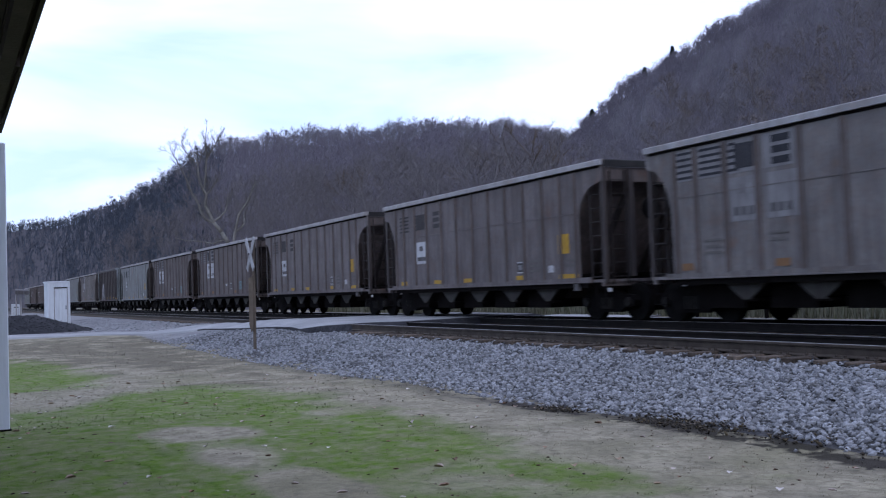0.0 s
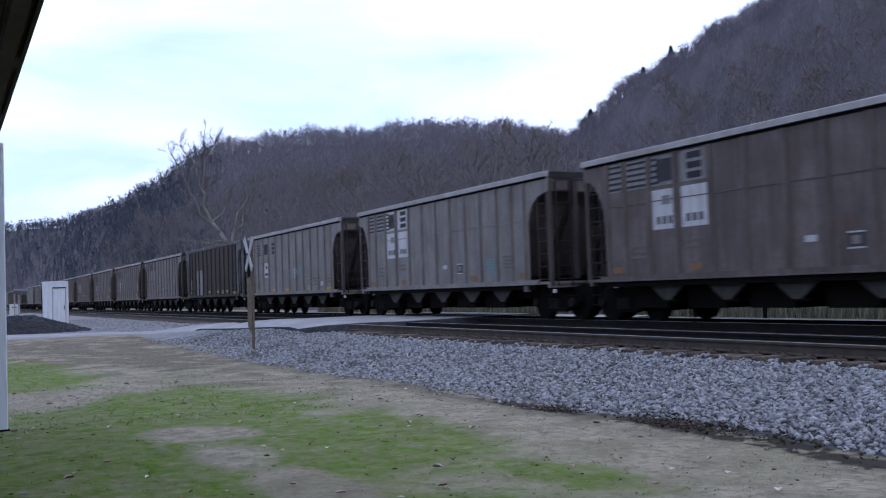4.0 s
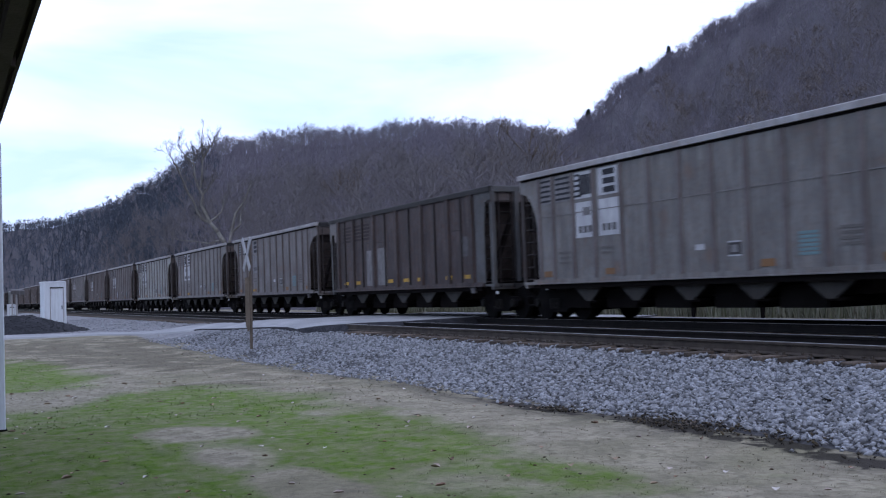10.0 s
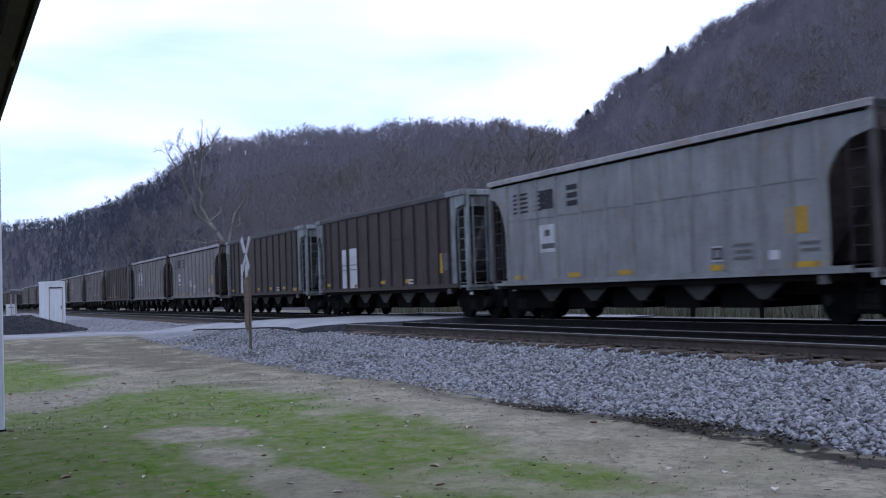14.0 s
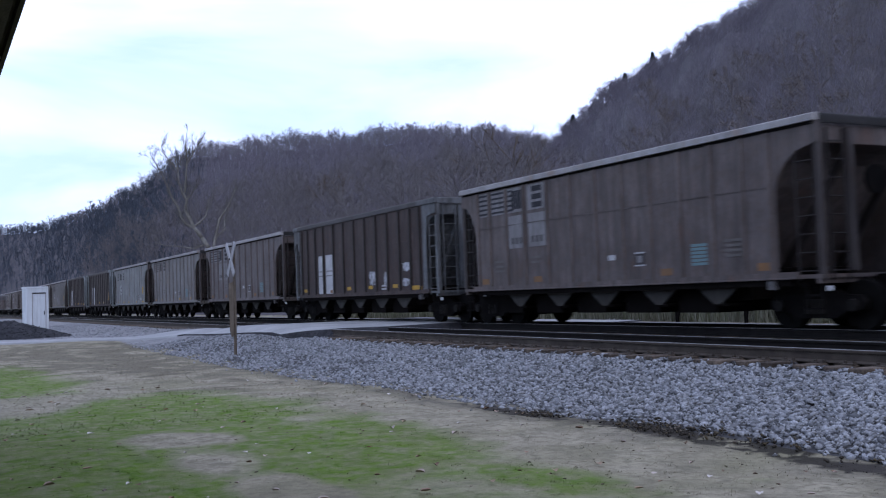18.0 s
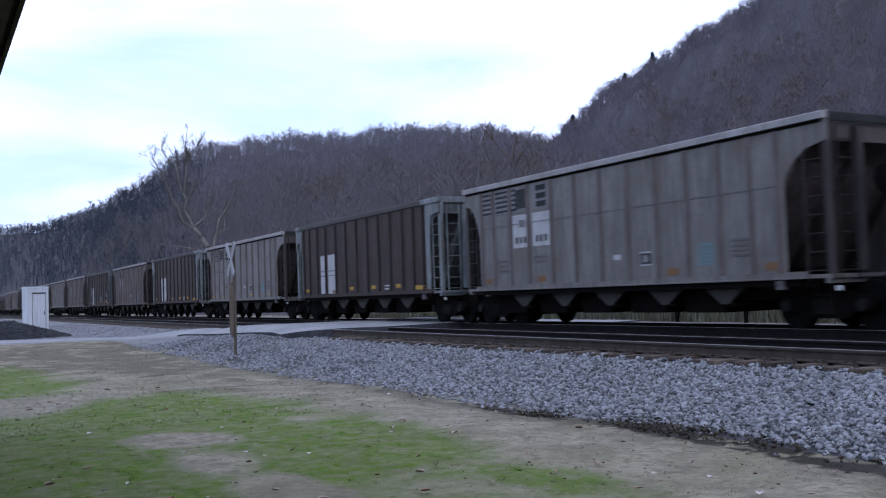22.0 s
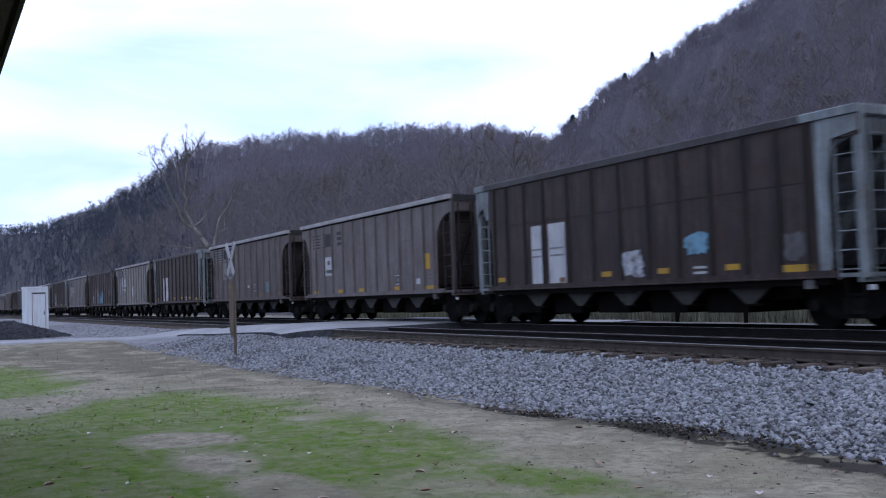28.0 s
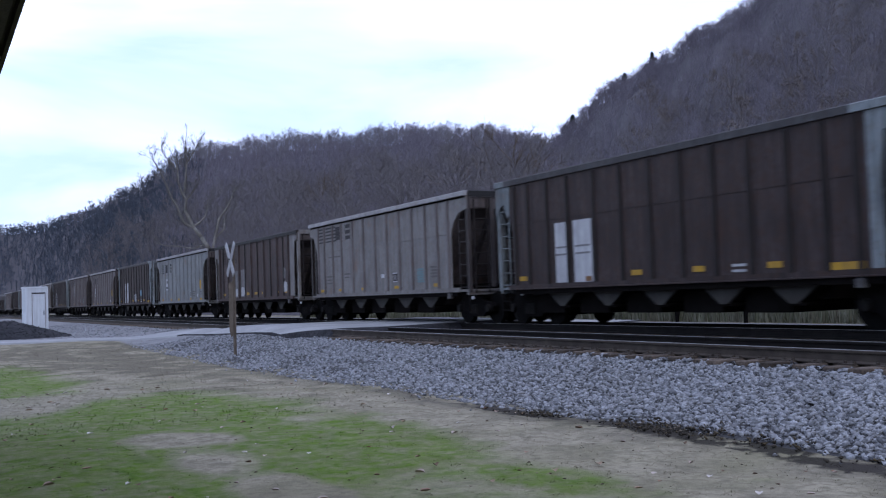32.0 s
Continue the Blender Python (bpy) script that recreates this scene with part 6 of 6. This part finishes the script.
def silver_marks(yellow=(5.3, 0.6, -1.4, -3.46), m=P, long_one=True):
    out = [("white_panel", 3.51, 1.85, 0.5, 1.5, m, "tall chalky white panel"), ("white_panel", 2.6, 1.85, 0.74, 1.52, m, "tall chalky white panel")]
    for z in (1.98, 1.8):
        out += [("lettering_bar", 3.51, z, 0.42, 0.045, M_FIELD, "unreadable lettering"), ("lettering_bar", 2.6, z, 0.6, 0.045, M_FIELD, "unreadable lettering")]
    out += [("inspection_bar", -2.54, 1.28, 0.36, 0.05, P, "pale label line"), ("inspection_bar", -2.54, 1.17, 0.36, 0.05, P, "pale label line")]
    for x in yellow:
        out.append(("reflector", x, 1.25, 0.36, 0.12, M_YELLOW, "yellow reflector"))
    if long_one:
        out.append(("reflector", -5.1, 1.16, 0.75, 0.14, M_YELLOW, "long yellow reflector"))
    out.append(("reflector", 2.4, 1.17, 0.24, 0.12, M_ORANGE, "orange reflector on the panel"))
    return out


L_BROWN = "grey-brown ribbed coal hopper with striped emblem and white panels"
L_TAN = "dusty light tan ribbed coal hopper with striped emblem"
L_GREY = "light grey ribbed coal hopper with yellow markers"
L_SILVER = "dark maroon coal hopper with aluminium-coloured ends"
L_WIDE = "dark rust-brown coal hopper with wide ribs and faded panels"


def make_car(n):
    """Car number n counts from the one beside the camera at the start; higher numbers follow behind."""
    kinds = {0: "b", 1: "s", 2: "g", 3: "b", 4: "b", 5: "b", 6: "t", 7: "b", 8: "b", 9: "w", 10: "b", 11: "g", 12: "s", 13: "s", 14: "g", 15: "l", 16: "b",
             17: "s", 18: "b", 19: "s", 20: "l", 21: "s", 22: "b", 23: "w", 24: "t", 25: "s", 26: "b", 27: "q", 28: "s", 29: "g", 30: "w", 31: "l", 32: "s", 33: "b",
             -1: "q", -2: "q", -3: "b", -4: "b", -5: "g", -6: "s", -7: "t", -8: "g", -9: "s", -10: "t", -11: "b", -12: "b", -13: "g"}
    k = kinds.get(n, "bsbtqs"[n % 6])
    if k == "b":
        sp = []
        if n == 5:
            sp = [spray("paint_smudge", 1.6, 1.45, 0.55, 0.5, M_SPRAY_WHITE, "pale paint smudge", 5)]
        return hopper_car("arch", {0: "fawn", 3: "mushroom", 10: "mushroom", 16: "taupe", 22: "mushroom", 7: "mushroom", 8: "fawn", 5: "taupe"}.get(n, "brown"), L_BROWN, arch_marks(yellow=(3.0,) if n in (7, 8, 9) else (), bright=n in (3, 7, 10), m=M_FIELD if n in (0, 8, 16, 18, 26) else P), sp)
    if k == "t":
        sp = [] if n == 24 else [spray("paint_smudge", 5.4, 1.7, 0.3, 0.4, M_SPRAY_WHITE, "pale smudge", 6)]
        return hopper_car("arch", "cream" if n == 6 else "tan", L_TAN, arch_marks(yellow=(2.1,), bright=True) + ([("paint_patch", -0.58, 2.0, 0.68, 0.60, P, "white painted-over square")] if n == 24 else []), sp)
    if k == "l":
        return hopper_car("arch", "ash" if n == 15 else "mushroom", "pale grey-tan coal hopper with faded striped emblem",
                          arch_marks(False, False, True, False, (5.3, 3.4, 1.2, -1.6, -4.5)) + text_bars(3.9, 2.5, 1.2, M_FAINT, 1), ())
    if k == "q":
        return hopper_car("arch", "taupe", "taupe ribbed coal hopper with one small white panel", grey_marks(False))
    if k == "g":
        sp = []
        if n == 11:
            sp = [spray("paint_smudge", 0.43, 1.82, 0.65, 0.5, M_SPRAY_WHITE, "pale paint smudge", 1), spray("paint_smudge", -0.57, 1.48, 0.82, 0.56, M_SPRAY_WHITE, "pale paint smudge", 2)]
        if n == 2:
            sp = [spray("paint_smudge", -0.8, 1.9, 0.5, 0.5, M_SPRAY_WHITE, "pale bluish smudge", 3), spray("paint_smudge", -1.45, 2.0, 0.45, 0.45, M_TEAL, "pale teal smudge", 4)]
        return hopper_car("arch", {2: "mushroom", 11: "ash"}.get(n, "grey"), L_GREY, grey_marks(True, n != 2), sp)
    if k == "s":
        sp = []
        if n == 17:
            sp = [spray("paint_tag", -1.58, 1.58, 0.7, 0.55, M_SPRAY_WHITE, "white spray tag", 7), spray("paint_tag", -2.7, 1.5, 0.33, 0.55, M_SPRAY_WHITE, "pale spray tag", 8),
                  spray("paint_tag", -4.36, 1.87, 0.64, 0.32, M_SPRAY_WHITE, "pale spray tag", 9), spray("paint_tag", -4.3, 1.36, 0.55, 0.28, M_SPRAY_WHITE, "pale spray tag", 10)]
        if n == 28:
            sp = [spray("paint_tag", -0.37, 1.45, 0.85, 0.66, M_SPRAY_WHITE, "white spray tag", 11), spray("paint_tag", -2.47, 1.78, 0.8, 0.5, M_SPRAY_BLUE, "pale blue spray tag", 12),
                  spray("paint_tag", -5.08, 1.58, 0.55, 0.58, M_PANEL_FADED, "grey-blue painted patch", 13)]
        if n == 13:
            sp = [spray("paint_tag", -5.18, 1.78, 0.6, 0.62, M_PANEL_FADED, "grey painted patch", 14)]
        mk = silver_marks((5.3, -0.2, -2.3) if n == 13 else (5.3, 0.6, -1.4, -3.46), M_FIELD if n == 1 else P, long_one=n != 13)
        if n in (1, 13):
            mk.append(("yellow_placard", 5.2 if n == 1 else -4.78, 1.75, 0.3, 0.62, M_YELLOW, "tall yellow painted mark"))
        return hopper_car("dull" if n in (1, 17) else "silver", "umber" if n == 1 else "maroon", L_SILVER, mk, sp)
    sp = []
    mk = [("white_panel", 2.46, 1.80, 0.76, 1.3, M_PANEL_DUST, "faded pale panel"), ("white_panel", 1.42, 1.82, 0.78, 1.34, M_PANEL_DUST, "faded pale panel")]
    for x in (4.9, 3.7, 0.7, -0.62, -1.73, -3.8, -5.05):
        mk.append(("reflector", x, 1.28, 0.42, 0.12, M_ORANGE if n == 23 else M_YELLOW, "worn reflector"))
    for k2 in range(5):
        mk.append(("faded_bar", 3.9, 3.42 - k2 * 0.13, 2.7, 0.085, PAINT["umber"], "dark faded emblem bar"))
    if n == 23:
        for dx, dz, w, h in BLUE_TAG:
            sp.append(spray("spray_stroke", -0.1 + dx, 1.18 + dz, w * 2.1, h * 1.15, M_SPRAY_BLUE, "light blue spray-paint stroke", int(900 + dx * 100)))
        sp.append(spray("paint_tag", 3.65, 1.55, 0.45, 0.7, M_SPRAY_WHITE, "white spray tag", 15))
        mk.append(("stencil", -4.85, 2.03, 0.4, 0.5, M_TEAL, "faded teal stencil"))
    if n == 30:
        sp = [spray("paint_tag", 3.9, 1.52, 0.6, 0.46, P, "white spray tag", 16), spray("paint_tag", 2.7, 1.36, 0.6, 0.45, P, "white spray tag", 17), spray("paint_tag", 1.56, 1.4, 0.66, 0.5, P, "white spray tag", 18),
              spray("paint_tag", -5.0, 1.5, 0.72, 0.5, P, "white spray tag", 19), spray("stencil", -4.8, 2.1, 0.4, 0.5, M_PANEL_DUST, "pale stencil", 20)]
    if n == 9:
        mk.append(("stencil", -4.9, 2.2, 0.4, 0.6, PF, "pale stencil"))
    return hopper_car("wide", "russet" if n == 30 else "rust", L_WIDE, mk, sp)


# where each car stands in the train: small slack between couplers
SLACK = {0: 0.15, 1: 0.06, 2: 0.2, 3: -0.1, 4: -0.1, 5: -0.13, 6: -0.14, 7: -0.13, 8: -0.17, 9: -0.14, 10: -0.11, 11: 0.06, 12: -0.05, 13: 0.08, 14: 0.24, 15: 0.3,
         16: 0.33, 17: 0.35, 18: 0.34, 19: -0.15, 20: -0.05, 21: -0.08, 22: -0.05, 23: -0.01, 24: 0.03, 25: 0.03, 26: -0.01, 27: -0.1, 28: 0.0, 29: 0.1, 30: 0.05,
         31: 0.11, 32: 0.07, 33: 0.05}
CARS = {}
for n in range(-13, 34):
    CARS[n] = make_car(n)


def run(t):
    """Metres that the train has run after t seconds; it slows a little."""
    return 18.4713 + 15.5264 * t - 0.0170012 * t * t


def car_x(n, t):
    return run(t) - n * PITCH + SLACK.get(n, 0.2) - PITCH / 2


# ---- the train runs ----
def motions():
    times = [0, 4, 8, 12, 16, 20, 24, 28, 32]
    for n, car in CARS.items():
        walk(car, [(t, pose(car_x(n, t), TRACK_FAR, 0)) for t in times])
    # every axle turns with the distance run; axles in the same place of a bogie share one set of keys
    for k, sets in WHEELSETS.items():
        lead = sets[0]
        rows = []
        for i in range(32 * FPS + 1):
            t = i / FPS
            rows.append((t, pose(k * AXLE_X, 0, 0.457, 0, math.degrees((run(t) - run(0)) / 0.457) % 360, 0)))
        walk(lead, rows)
        for w in sets[1:]:
            w.rotation_mode = "QUATERNION"
            w.animation_data_create()
            w.animation_data.action = lead.animation_data.action
            w.animation_data.action_slot = lead.animation_data.action_slot


motions()
